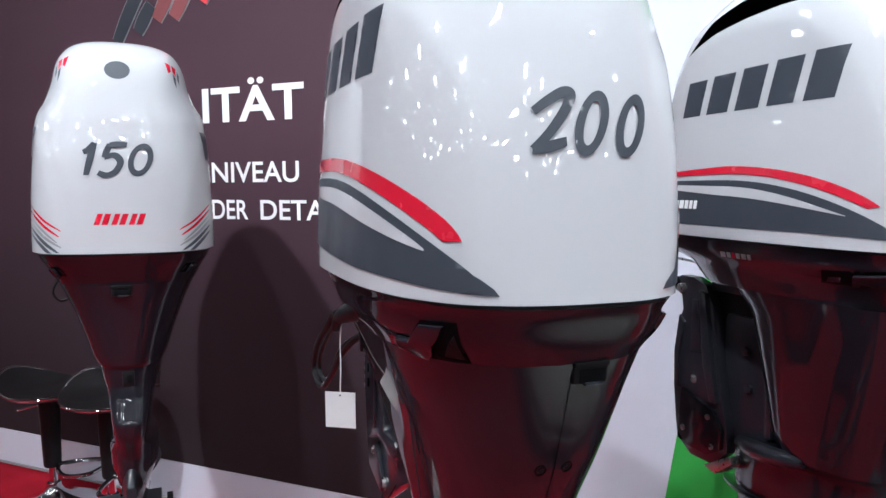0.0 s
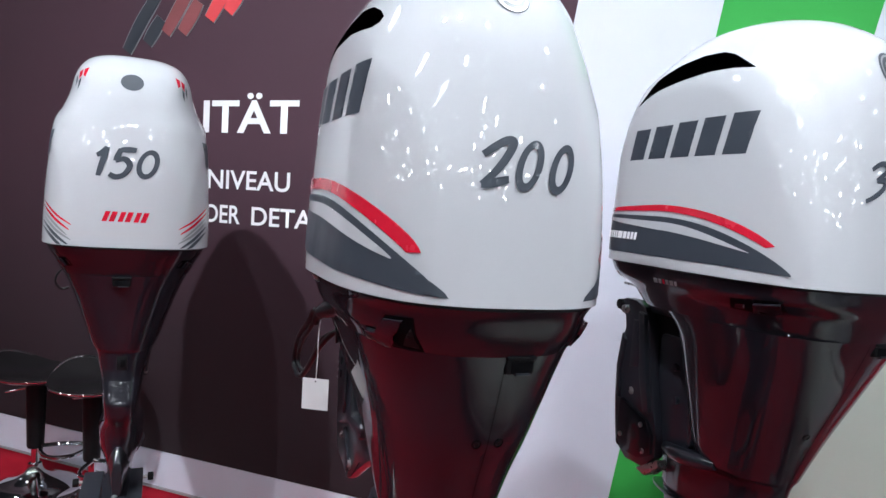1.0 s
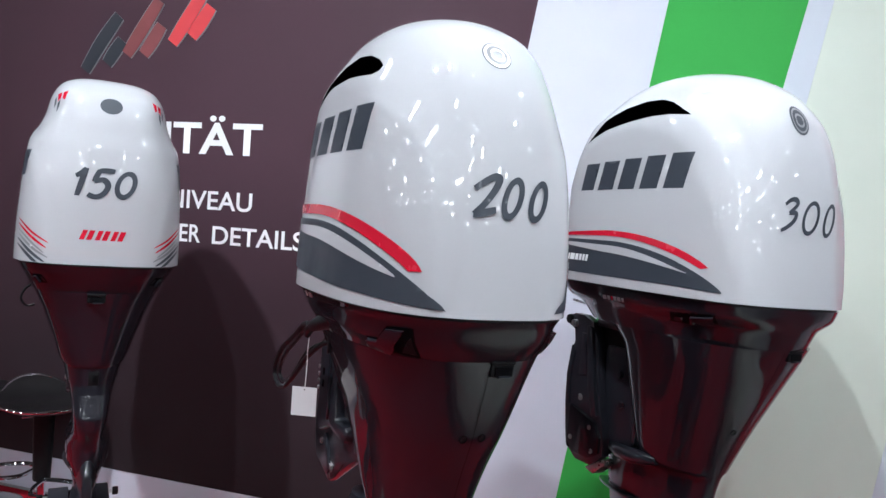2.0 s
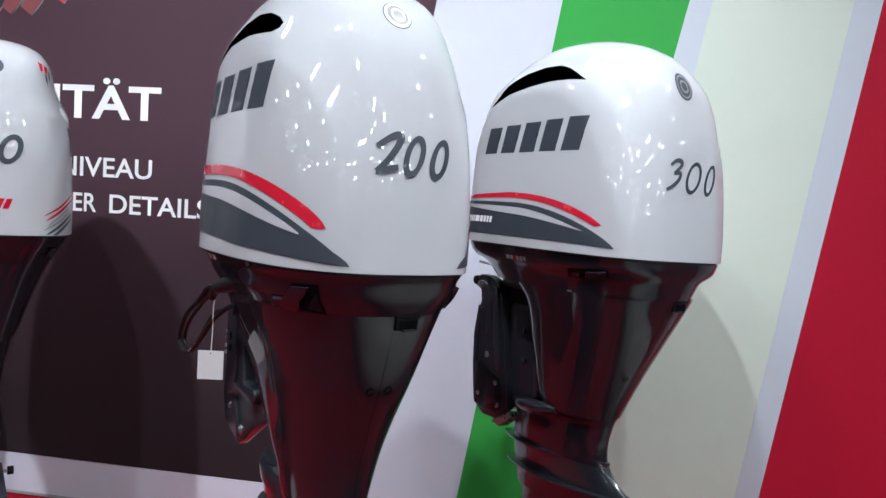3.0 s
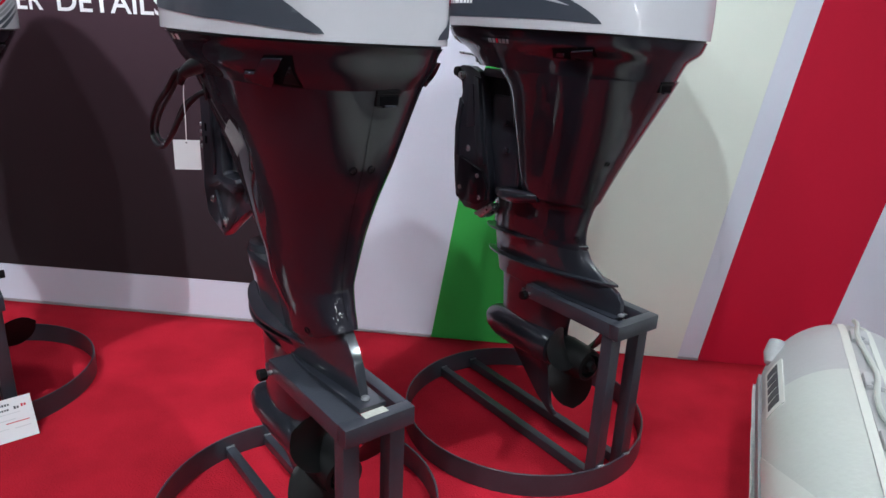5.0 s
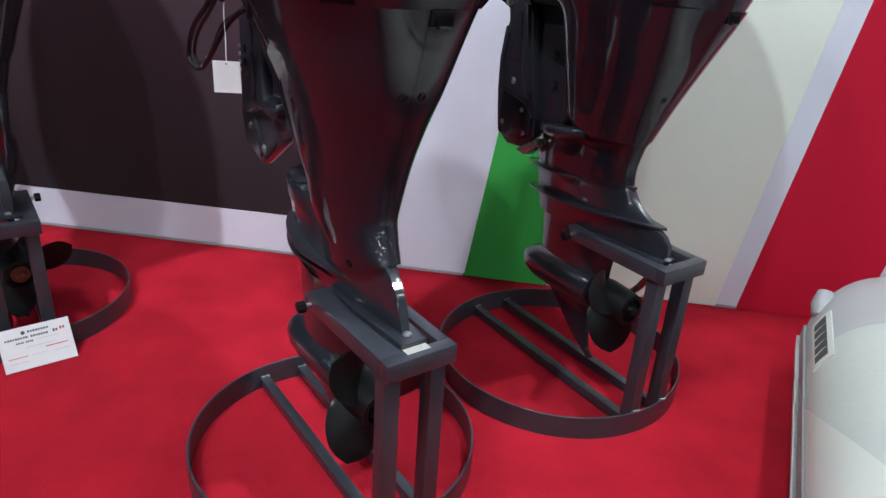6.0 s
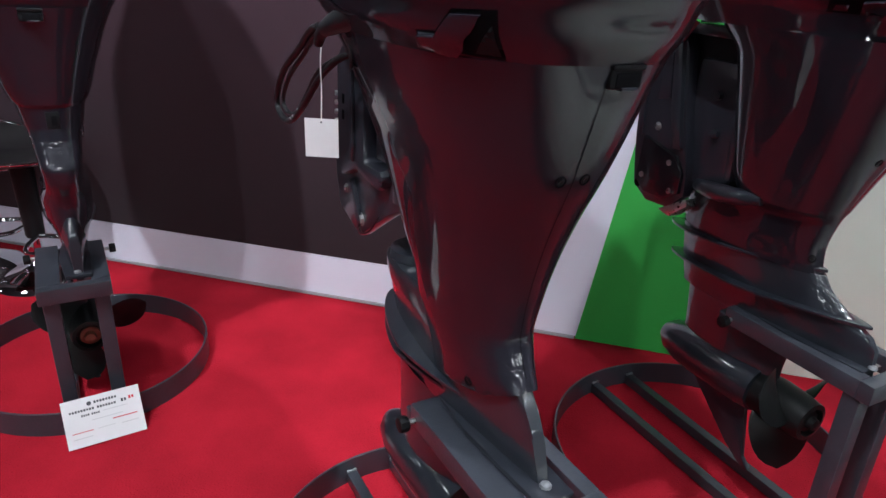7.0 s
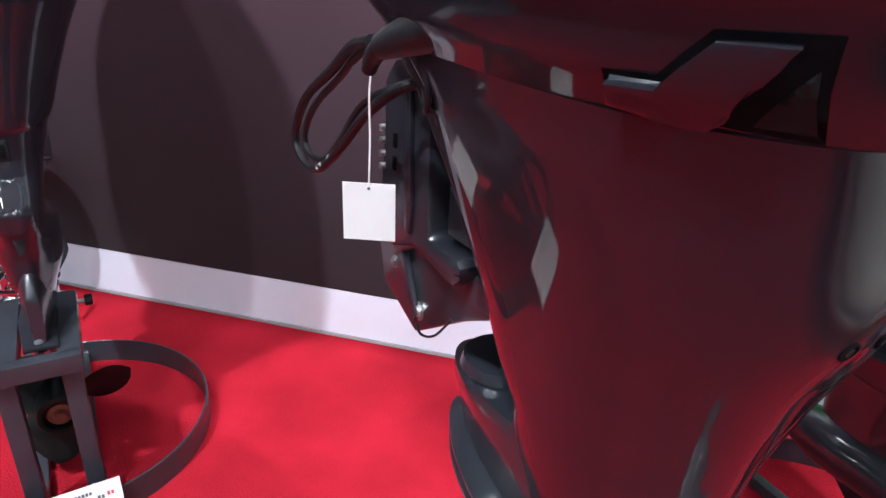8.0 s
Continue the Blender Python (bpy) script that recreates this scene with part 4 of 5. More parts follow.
engine_stand(BASE_B @ pose(0.005, -0.024, 0), 0.565, 0.065, 0.0915, 0.430, sticker=True, r=0.405, ring=(0.008, 0.0), bar_y=0.012, slot=(-0.030, 0.060), x_front=0.042)

COWL_C = [(0, -0.40, 0.402, 0.272, 3.4, 4.0), (0.25, -0.40, 0.385, 0.268, 3.2, 3.8), (0.40, -0.385, 0.368, 0.258, 3.0, 3.4), (0.50, -0.355, 0.345, 0.240, 2.8, 3.0), (0.58, -0.305, 0.295, 0.203, 2.5, 2.5), (0.635, -0.24, 0.22, 0.155, 2.3, 2.2), (0.67, -0.15, 0.12, 0.095, 2, 2), (0.682, -0.04, 0.03, 0.02, 2, 2)]
APRON_C = [(1.2640, -0.16, 0.362, 0.222, 3.2, 2.9), (1.20, -0.105, 0.336, 0.200, 3.4, 2.7), (1.10, -0.095, 0.292, 0.170, 3.4, 2.5), (1.00, -0.09, 0.246, 0.142, 3.2, 2.4), (0.92, -0.085, 0.212, 0.122, 3.0, 2.3), (0.87, -0.08, 0.193, 0.108, 2.2, 2.2), (0.86, -0.20, 0.190, 0.100, 2.1, 2.1), (0.84, -0.245, 0.184, 0.092, 2.0, 2.1), (0.78, -0.25, 0.174, 0.084, 2.0, 2.0), (0.735, -0.25, 0.182, 0.074, 2.0, 1.8), (0.715, -0.25, 0.196, 0.070, 2.0, 1.7)]
LEG_C = [(0.535, -0.21, 0.415, 0.040, 2.0, 1.1), (0.595, -0.228, 0.405, 0.047, 2.0, 1.12), (0.622, -0.235, 0.375, 0.052, 2.0, 1.15), (0.658, -0.24, 0.276, 0.058, 2.0, 1.35), (0.690, -0.245, 0.222, 0.063, 2.0, 1.55), (0.718, -0.248, 0.197, 0.066, 2.0, 1.7)]
c = outboard(BASE_C_MOTOR, dict(label="tall white and graphite outboard motor rated 300 on stand", zp=0.545, zs=1.362, plate_end=0.3655, drop=-0.019, cowl=COWL_C, panel=(0.420, 0.545, 0.436, 0.605, 2.8), kw=1.06, apron_abs=APRON_C, leg=LEG_C, fin_edge=([0.535, 0.598, 0.622, 0.658, 0.70], [0.366, 0.361, 0.343, 0.270, 0.215]), low_screw=(0.165, 0.752), vent_y=0.045,
    scoop=[(-0.25, 0.470), (-0.144, 0.502), (-0.04, 0.518), (0.056, 0.526), (0.124, 0.525), (0.192, 0.519), (0.174, 0.530), (0.098, 0.569), (0.05, 0.583), (-0.022, 0.586), (-0.098, 0.572), (-0.176, 0.538)],
    screws=[(-0.03, 1.02)], latch="flat", splash=[(0.690, 0.730, 0.200, -0.30, 0.079), (0.604, 0.646, 0.338, -0.28, 0.080)], prop_turn=0.3, shaft=0.203, gear=(0.165, 1.1, 0.03)))
number(c[1], c[2], [("3", -0.100, 0.042), ("0", -0.039, 0.068), ("0", 0.046, 0.052)], 1.572, 0.090, 0.34, thick=0.145)
stripes(c[1], c[2], swoop(-0.06, 0.325, 1.545, 1.430, 0.54, cut=0.972, tail=0.05, x_start=-0.38), swoop(-0.06, 0.325, 1.528, 1.430, 0.74, cut=0.945, tail=0.02, x_start=-0.38),
    swoop(-0.06, 0.340, 1.514, 1.400, 0.70, cut=0.997, x_start=-0.385), swoop(0.15, 0.338, 1.408, 1.402, 1.0, x_start=-0.385),
    swoop(-0.06, 0.252, 1.500, 1.445, 1.1, tail=-0.02, x_start=-0.385), swoop(-0.06, 0.250, 1.479, 1.444, 1.0, 1.5, tail=-0.07, x_start=-0.385))
maker_mark(c[1], c[2], -0.225, 0.228, 1.668, 0.097)
rear_badge(c[1], c[2], 1.873, 0.034, 0.040, -0.014)
engine_stand(BASE_C @ pose(0.0, -0.048, 0), 0.579, 0.073, 0.092, 0.447, r=0.432, ring=(0.003, -0.010), bar_y=0.012, slot=(-0.052, 0.060), x_front=0.05)

COWL_A = [(0, -0.36, 0.325, 0.258, 2.8, 3.2), (0.25, -0.36, 0.322, 0.257, 2.8, 3.2), (0.38, -0.35, 0.312, 0.248, 2.8, 3.0), (0.44, -0.33, 0.300, 0.225, 2.7, 3.0), (0.50, -0.31, 0.287, 0.200, 2.6, 3.2), (0.56, -0.28, 0.262, 0.186, 2.5, 3.3), (0.605, -0.23, 0.215, 0.166, 2.4, 3.0), (0.635, -0.16, 0.15, 0.130, 2.2, 2.6), (0.65, -0.05, 0.03, 0.03, 2, 2)]
APRON_A = [(1.2220, -0.25, 0.292, 0.205, 2.6, 2.8), (1.15, -0.20, 0.278, 0.172, 2.5, 2.6), (1.06, -0.16, 0.265, 0.138, 2.4, 2.5), (0.963, -0.14, 0.252, 0.104, 2.3, 2.4), (0.957, -0.14, 0.247, 0.098, 2.3, 2.4), (0.90, -0.13, 0.246, 0.084, 2.2, 2.4), (0.865, -0.12, 0.250, 0.072, 2.2, 2.8), (0.825, -0.12, 0.272, 0.064, 2.2, 3.4), (0.79, -0.12, 0.290, 0.060, 2.2, 3.4), (0.75, -0.13, 0.286, 0.058, 2.2, 3.0), (0.71, -0.15, 0.268, 0.062, 2.1, 2.4), (0.665, -0.17, 0.254, 0.074, 2.0, 2.1), (0.61, -0.19, 0.258, 0.072, 2.0, 1.9), (0.57, -0.20, 0.275, 0.060, 2.0, 1.7)]
LEG_A = [(0.465, -0.17, 0.37, 0.032, 2.0, 1.2), (0.52, -0.18, 0.36, 0.042, 2.0, 1.3), (0.575, -0.195, 0.335, 0.052, 2.0, 1.4), (0.64, -0.20, 0.26, 0.05, 2.0, 1.7)]
a = outboard(BASE_A @ LEAN_A, dict(label="white and graphite outboard motor rated 150 on steel stand", zp=0.475, zs=1.318, plate_end=0.3255, cowl=COWL_A, panel=(0.345, 0.40, 0.362, 0.47, 2.8), kr=0.84, scoop=None, apron_abs=APRON_A, leg=LEG_A, fin_edge=([0.465, 0.60, 0.64], [0.312, 0.296, 0.262]), low_screw=(0.15, 0.6),
    screws=[], rear_seam=False, latch="small", splash=[(0.575, 0.545, 0.17, -0.24, 0.078)], prop_turn=0.1, vent_y=-0.008, hub="brass", shaft=0.232, prop_x=0.10))
number(a[1], a[2], [("1", -0.110, 0.042), ("5", -0.061, 0.067), ("0", 0.013, 0.068)], 1.544, 0.092, 0.22, thick=0.20)
rear_badge(a[1], a[2], 1.850, 0.034, 0.027, plain=True)
engine_stand(BASE_A @ pose(0.0, -0.013, 0), 0.475, 0.062, 0.097, 0.372, r=0.395, ring=(0.01, 0.0))


# ---- brackets, hoses and tags on the engines ----
def bracket(t, plate, half, thick, mat, swivel, bolts):
    """Clamp bracket: two side plates, the swivel block between, bolts and the tilt tube."""
    br = part("clamp_bracket", extrude_shape(plate, thick, "XZ", -half, bevel=0.007), mat, t, "dark grey cast clamp bracket")
    part("clamp_plate", extrude_shape(plate, thick, "XZ", half, bevel=0.007), mat, br)
    x0, x1, z0, z1 = swivel
    part("swivel_block", box(x1 - x0, 2 * half - thick - 0.012, z1 - z0, ((x0 + x1) / 2, 0, (z0 + z1) / 2), 0.014), M["black"], br)
    part("swivel_web", box((x1 - x0) * 0.6, 2 * half - thick + 0.012, (z1 - z0) * 0.78, (x0 + (x1 - x0) * 0.62, 0, (z0 + z1) / 2 - 0.01), 0.018), M["cast"], br)
    zt = max(z for _, z in plate) - 0.035
    xt = sum(x for x, z in plate if z > zt - 0.03) / max(1, len([1 for x, z in plate if z > zt - 0.03]))
    part("tilt_tube", rod((xt, -half - thick, zt), (xt, half + thick, zt), 0.013, bevel=0.003), M["bolt"], br)
    for x, z, r in bolts:
        bo = part("bolt", rod((x, -half - thick / 2 - 0.006, z), (x, -half - thick / 2 + 0.004, z), r, n=6, bevel=0.0015), M["bolt"], br)
        part("washer", rod((x, -half - thick / 2 - 0.0015, z), (x, -half - thick / 2 + 0.002, z), r * 1.5, n=18), M["bolt"], bo)
    return br


tb, cowl_b, shell_b, apron_b, pan_b, pshell_b, _ = b
plate_b = [(-0.345, 1.205), (-0.385, 1.10), (-0.402, 0.92), (-0.375, 0.842), (-0.255, 0.806), (-0.118, 0.898), (-0.045, 0.938), (-0.060, 0.975), (-0.20, 0.985), (-0.215, 1.15), (-0.25, 1.21)]
br = bracket(tb, plate_b, 0.070, 0.030, M["cast"], (-0.30, -0.085, 0.90, 1.19), [(-0.243, 0.850, 0.010), (-0.330, 0.895, 0.007)])
cheek_b = [(-0.338, 1.178), (-0.305, 1.212), (-0.262, 1.222), (-0.222, 1.200), (-0.192, 1.157), (-0.183, 0.995), (-0.105, 1.000), (-0.094, 0.990), (-0.096, 0.972), (-0.112, 0.955), (-0.145, 0.958), (-0.225, 0.968), (-0.312, 0.932), (-0.330, 1.04)]
part("bracket_cheek", extrude_shape(cheek_b, 0.052, "XZ", -0.084, bevel=0.013), M["cast"], br)
part("cheek_rib", extrude_shape([(-0.250, 1.205), (-0.236, 1.20), (-0.222, 1.02), (-0.228, 0.985), (-0.242, 0.99)], 0.010, "XZ", -0.112, bevel=0.004), M["cast"], br)
part("lower_rib", extrude_shape([(-0.300, 0.928), (-0.285, 0.932), (-0.236, 0.848), (-0.25, 0.826)], 0.012, "XZ", -0.088, bevel=0.005), M["cast"], br)
for i in range(4):
    part("stud", rod((-0.382 + 0.001 * i, -0.094, 1.098 - 0.020 * i), (-0.382 + 0.001 * i, -0.084, 1.098 - 0.020 * i), 0.0055, n=10, bevel=0.0015), M["bolt"], br)
for i in range(2):
    part("notch", box(0.010, 0.003, 0.020, (-0.290, -0.1105, 1.103 - 0.033 * i), 0.001), M["void"], br)
part("swivel_plate", extrude_shape([(-0.166, 1.165), (-0.145, 1.20), (-0.085, 1.215), (-0.048, 1.0), (-0.045, 0.945), (-0.082, 0.940), (-0.080, 1.012), (-0.164, 1.008)], 0.022, "XZ", -0.080, bevel=0.005), M["cast"], br)
part("shelf_foot", lathe([(0.01, 0.0), (0.055, 0.002), (0.062, 0.014), (0.058, 0.030), (0.02, 0.034)], 28, (-0.135, 0.0, 0.785)), M["leggrey"], br)
part("ground_wire", tube([(-0.232, -0.094, 0.838), (-0.205, -0.100, 0.834), (-0.165, -0.100, 0.854), (-0.132, -0.094, 0.895)], 0.0020, 6), M["rubber"], br)
boot = part("cable_boot", tube([(0.03, -0.190, 1.298), (-0.015, -0.206, 1.285), (-0.052, -0.216, 1.273), (-0.088, -0.222, 1.260)], lambda f: 0.022 - 0.009 * f * f, 18), M["rubber"], tb, "black rubber cable boot")
part("boot_collar", tube([(-0.084, -0.222, 1.262), (-0.104, -0.224, 1.248), (-0.116, -0.224, 1.232)], lambda f: 0.012 - 0.004 * f, 12), M["rubber"], boot)
part("cable", tube([(-0.115, -0.222, 1.262), (-0.19, -0.213, 1.246), (-0.282, -0.205, 1.203), (-0.395, -0.20, 1.150), (-0.460, -0.197, 1.098), (-0.478, -0.195, 1.055), (-0.435, -0.193, 1.034), (-0.375, -0.193, 1.045), (-0.300, -0.192, 1.090), (-0.220, -0.185, 1.158), (-0.155, -0.165, 1.205), (-0.125, -0.12, 1.215)], 0.0068, 10), M["rubber"], tb, "looped black rubber cable")
part("cable", tube([(-0.115, -0.216, 1.258), (-0.19, -0.206, 1.236), (-0.282, -0.198, 1.190), (-0.380, -0.193, 1.140), (-0.438, -0.19, 1.095), (-0.452, -0.188, 1.062), (-0.420, -0.186, 1.050), (-0.365, -0.186, 1.062), (-0.30, -0.186, 1.108), (-0.235, -0.18, 1.170), (-0.175, -0.15, 1.205), (-0.150, -0.11, 1.215)], 0.005, 10), M["rubber"], tb)
for q in ((-0.352, -0.193, 1.058), (-0.366, -0.193, 1.049), (-0.320, -0.192, 1.078)):
    part("cable_tie", lathe([(0.0075, -0.002), (0.0085, 0.0), (0.0075, 0.002)], 12, q), M["decal_mid"], tb)
part("lanyard_hook", tube([(-0.060, -0.19, 1.262), (-0.044, -0.196, 1.252), (-0.034, -0.196, 1.226), (-0.044, -0.192, 1.204), (-0.056, -0.188, 1.214), (-0.060, -0.188, 1.240)], 0.0035, 8, closed=True), M["rubber"], tb)


def fine_print(parent, shell, x0, z0, widths, h, mats, side=-1, lift=0.0012):
    x = x0
    for w, mt in zip(widths, mats):
        decal("small_print", [skew(x, x + w, z0, z0 + h, 0.15)], M[mt], shell, parent, lambda p, q: ((p, side * 0.6, q), (0, -side, 0)), lift, step=0.006)
        x += w + 0.004


fine_print(pan_b, pshell_b, -0.125, 1.331, (0.022, 0.008, 0.024), 0.012, ("decal_white", "decal_red", "decal_white"))

tc, cowl_c, shell_c, apron_c, pan_c, pshell_c, _ = c
plate_c = [(-0.40, 1.252), (-0.430, 1.240), (-0.430, 1.208), (-0.396, 1.195), (-0.388, 1.155), (-0.408, 1.10), (-0.418, 1.03), (-0.412, 0.93), (-0.398, 0.84), (-0.386, 0.782), (-0.326, 0.748), (-0.240, 0.752), (-0.190, 0.80), (-0.195, 0.86), (-0.236, 1.02), (-0.268, 1.18), (-0.30, 1.235), (-0.35, 1.252)]
brc = bracket(tc, plate_c, 0.085, 0.034, M["cast"], (-0.345, -0.060, 0.80, 1.225), [(-0.328, 0.966, 0.008), (-0.250, 0.882, 0.008), (-0.345, 0.822, 0.009)])
part("bracket_rib", extrude_shape([(-0.315, 1.222), (-0.285, 1.215), (-0.246, 1.02), (-0.222, 0.925), (-0.250, 0.920), (-0.283, 1.02)], 0.022, "XZ", -0.106, bevel=0.008), M["leggrey"], brc)
part("bracket_rib", extrude_shape([(-0.392, 1.14), (-0.372, 1.12), (-0.388, 1.02), (-0.378, 0.93), (-0.395, 0.93), (-0.406, 1.03)], 0.014, "XZ", -0.104, bevel=0.005), M["cast"], brc)
part("bracket_web", extrude_shape([(-0.345, 1.19), (-0.322, 1.19), (-0.300, 1.05), (-0.345, 1.04)], 0.006, "XZ", -0.1035, bevel=0.002), M["cast"], brc)
part("bracket_pad", extrude_shape([(-0.365, 0.935), (-0.300, 0.918), (-0.235, 0.902), (-0.202, 0.860), (-0.202, 0.805), (-0.255, 0.775), (-0.335, 0.775), (-0.372, 0.805)], 0.016, "XZ", -0.106, bevel=0.006), M["graphite"], brc)
for px, pz in ((-0.250, 0.882), (-0.345, 0.822), (-0.232, 0.806)):
    part("pad_bolt", rod((px, -0.119, pz), (px, -0.112, pz), 0.0085, n=6, bevel=0.0015), M["bolt"], brc)
part("bracket_hole", rod((-0.368, -0.1032, 0.790), (-0.368, -0.098, 0.790), 0.013, n=16), M["void"], brc)
part("pivot_knob", rod((-0.418, -0.114, 1.228), (-0.418, -0.060, 1.228), 0.017, n=12, bevel=0.005), M["black"], brc)
part("swivel_lip", box(0.022, 0.165, 0.34, (-0.092, 0, 1.045), 0.008, Matrix.Rotation(radians(-4), 4, "Y")), M["leggrey"], brc)
for px, pz in ((-0.150, 0.985), (-0.165, 1.08)):
    part("swivel_bolt", rod((px, -0.086, pz), (px, -0.070, pz), 0.012, n=6, bevel=0.002), M["cast"], brc)
part("mount_cover", tube([(-0.165, -0.080, 0.842), (-0.10, -0.100, 0.848), (-0.02, -0.108, 0.858), (0.05, -0.100, 0.870)], lambda f: 0.012 + 0.012 * math.sin(math.pi * min(1, 0.15 + 0.8 * f)), 14), M["leggrey"], brc)
part("steering_arm", box(0.12, 0.06, 0.03, (-0.36, 0, 1.275), 0.010), M["black"], brc)
part("steering_rod", rod((-0.47, -0.06, 1.292), (-0.33, -0.05, 1.284), 0.0045, n=10), M["bolt"], brc)
part("bracket_head", box(0.20, 0.17, 0.03, (-0.20, 0, 1.235), 0.010), M["leggrey"], brc)
part("anode", extrude_shape([(-0.275, 0.738), (-0.215, 0.775), (-0.178, 0.798), (-0.170, 0.778), (-0.228, 0.730)], 0.05, "XZ", -0.078, bevel=0.006), M["bolt"], brc, "bare bright metal anode")
fine_print(pan_c, pshell_c, -0.075, 1.338, (0.016, 0.012, 0.008, 0.012, 0.014, 0.010), 0.012, ("decal_mid", "decal_mid", "decal_red", "decal_mid", "decal_mid", "decal_mid"))
fine_print(cowl_c, shell_c, -0.325, 1.446, (0.018, 0.016, 0.014, 0.012, 0.010, 0.028, 0.018, 0.014, 0.012, 0.012), 0.020, ["decal_white"] * 10, lift=0.0042)
fine_print(pan_c, pshell_c, -0.30, 1.325, (0.012, 0.018), 0.022, ("decal_white", "brass"))

ta, cowl_a, shell_a, apron_a, pan_a, pshell_a, _ = a
rear = lambda p, q: ((0.8, p, q), (-1, 0, 0))
for i, (y, w) in enumerate(((-0.072, 0.036), (-0.026, 0.036), (0.020, 0.036))):
    decal("model_mark", [skew(y, y + w * 0.40, 1.402, 1.434, 0.35), skew(y + w * 0.56, y + w, 1.402, 1.434, 0.35)], M["decal_red"], shell_a, cowl_a, rear, step=0.008)
fan = [(1.452, 0.0065, "decal_red"), (1.436, 0.0080, "decal_red"), (1.419, 0.0065, "decal_mid"), (1.404, 0.0080, "decal_mid"), (1.387, 0.0095, "decal_grey"), (1.369, 0.0100, "decal_grey")]
for s in (-1, 1):
    for i, (z, w, mt) in enumerate(fan):
        p0, p1, p2 = (s * (0.158 + 0.006 * (i % 3)), z - 0.068), (s * 0.205, z - 0.038), (s * 0.2475, z + 0.004)
        decal("fan_stripe", [stroke([p0, p1, p2], w, 0.35)], M[mt], shell_a, cowl_a, rear, step=0.008)
    for mt, pts in (("decal_red", ((0.128, 1.890), (0.142, 1.884), (0.145, 1.862), (0.138, 1.856))), ("decal_red", ((0.146, 1.883), (0.158, 1.876), (0.158, 1.848), (0.149, 1.862))),
                    ("decal_grey", ((0.150, 1.858), (0.158, 1.844), (0.160, 1.812), (0.153, 1.832))), ("decal_grey", ((0.161, 1.868), (0.167, 1.856), (0.168, 1.826), (0.162, 1.842)))):
        decal("shoulder_mark", [[(s * y, z) for y, z in pts]], M[mt], shell_a, cowl_a, rear, step=0.008)
maker_mark(cowl_a, shell_a, -0.25, 0.20, 1.600, 0.085)
maker_mark(cowl_a, shell_a, -0.25, 0.20, 1.600, 0.085, side=1)
bma = bmesh.new()
bma.from_mesh(apron_a.data)
ash = BVHTree.FromBMesh(bma)
bma.free()
for z, w, h in ((0.924, 0.034, 0.048),):
    p = ash.ray_cast(Vector((0.8, 0, z)), Vector((-1, 0, 0)))[0]
    sl = part("drain_slot", box(0.012, w, h, p + Vector((-0.004, 0, 0)), 0.004), M["black"], apron_a, "black drain slot")
    part("slot_mouth", box(0.004, w * 0.4, h * 0.55, p + Vector((0.0015, 0.003, 0)), 0.001), M["void"], sl)
plate_a = [(-0.21, 1.17), (-0.30, 1.12), (-0.32, 1.0), (-0.30, 0.82), (-0.22, 0.76), (-0.12, 0.80), (-0.14, 0.95), (-0.17, 1.14)]
bracket(ta, plate_a, 0.066, 0.028, M["leggrey"], (-0.28, -0.10, 0.80, 1.15), [(-0.25, 0.82, 0.008)])
part("tow_loop", tube([(-0.12, -0.205, 1.21), (-0.10, -0.235, 1.185), (-0.10, -0.245, 1.15), (-0.10, -0.225, 1.125), (-0.10, -0.20, 1.13)], 0.0045, 8), M["rubber"], ta)

# swing tag tied to the cable boot
tag = thing("price_tag", BASE_B @ pose(-0.155, -0.213, 1.0625, 0, 0, 57.3), "blank white card tag hanging on a string", "tag")
bm = extrude_shape([(-0.0315, -0.0365), (0.0315, -0.0365), (0.0315, 0.0365), (-0.0315, 0.0365)], 0.0012, "XZ", 0.0, bevel=0)
part("card", bm, M["paper"], tag, smooth=False)
part("eyelet", rod((0, -0.0012, 0.030), (0, 0.0012, 0.030), 0.002, n=10), M["ink"], tag)
part("string", tube([(0, 0, 0.0305), (0.0015, 0.002, 0.09), (0.001, 0.003, 0.14), (0.006, 0.002, 0.180), (0.018, -0.002, 0.200)], 0.0012, 6), M["string"], tag, "thin white string")

# price card leaning on the floor ring of the smallest engine's stand
tl, tr, brc_ = Vector((-1.582, 1.214, 0.122)), Vector((-1.440, 1.376, 0.122)), Vector((-1.386, 1.322, 0.002))
ex = (tr - tl).normalized()
ez = (tr - brc_).normalized()
ey = ez.cross(ex).normalized()
cm = Matrix((ex, ey, ez)).transposed().to_4x4()
cm.translation = brc_
wc, hc = (tr - tl).length, (tr - brc_).length
card = thing("price_card", cm, "white printed price card leaning on a stand ring", "sign")
part("card", extrude_shape([(-wc, 0), (0, 0), (0, hc), (-wc, hc)], 0.002, "XZ", 0, bevel=0), M["paper"], card, smooth=False)
lines = [(0.40, 0.70, 0.86, 0.055, "ink"), (0.08, 0.40, 0.74, 0.05, "ink"), (0.43, 0.68, 0.74, 0.05, "ink"), (0.74, 0.82, 0.755, 0.07, "ink"), (0.84, 0.92, 0.78, 0.07, "inkred"), (0.22, 0.33, 0.63, 0.045, "ink"), (0.35, 0.46, 0.63, 0.045, "ink"), (0.50, 0.82, 0.64, 0.014, "inkgrey"), (0.34, 0.74, 0.50, 0.014, "inkgrey"), (0.60, 0.92, 0.42, 0.022, "inkred"), (0.08, 0.34, 0.30, 0.016, "inkred"), (0.40, 0.62, 0.30, 0.012, "inkgrey"), (0.08, 0.32, 0.18, 0.016, "inkgrey"), (0.70, 0.92, 0.28, 0.016, "inkgrey")]
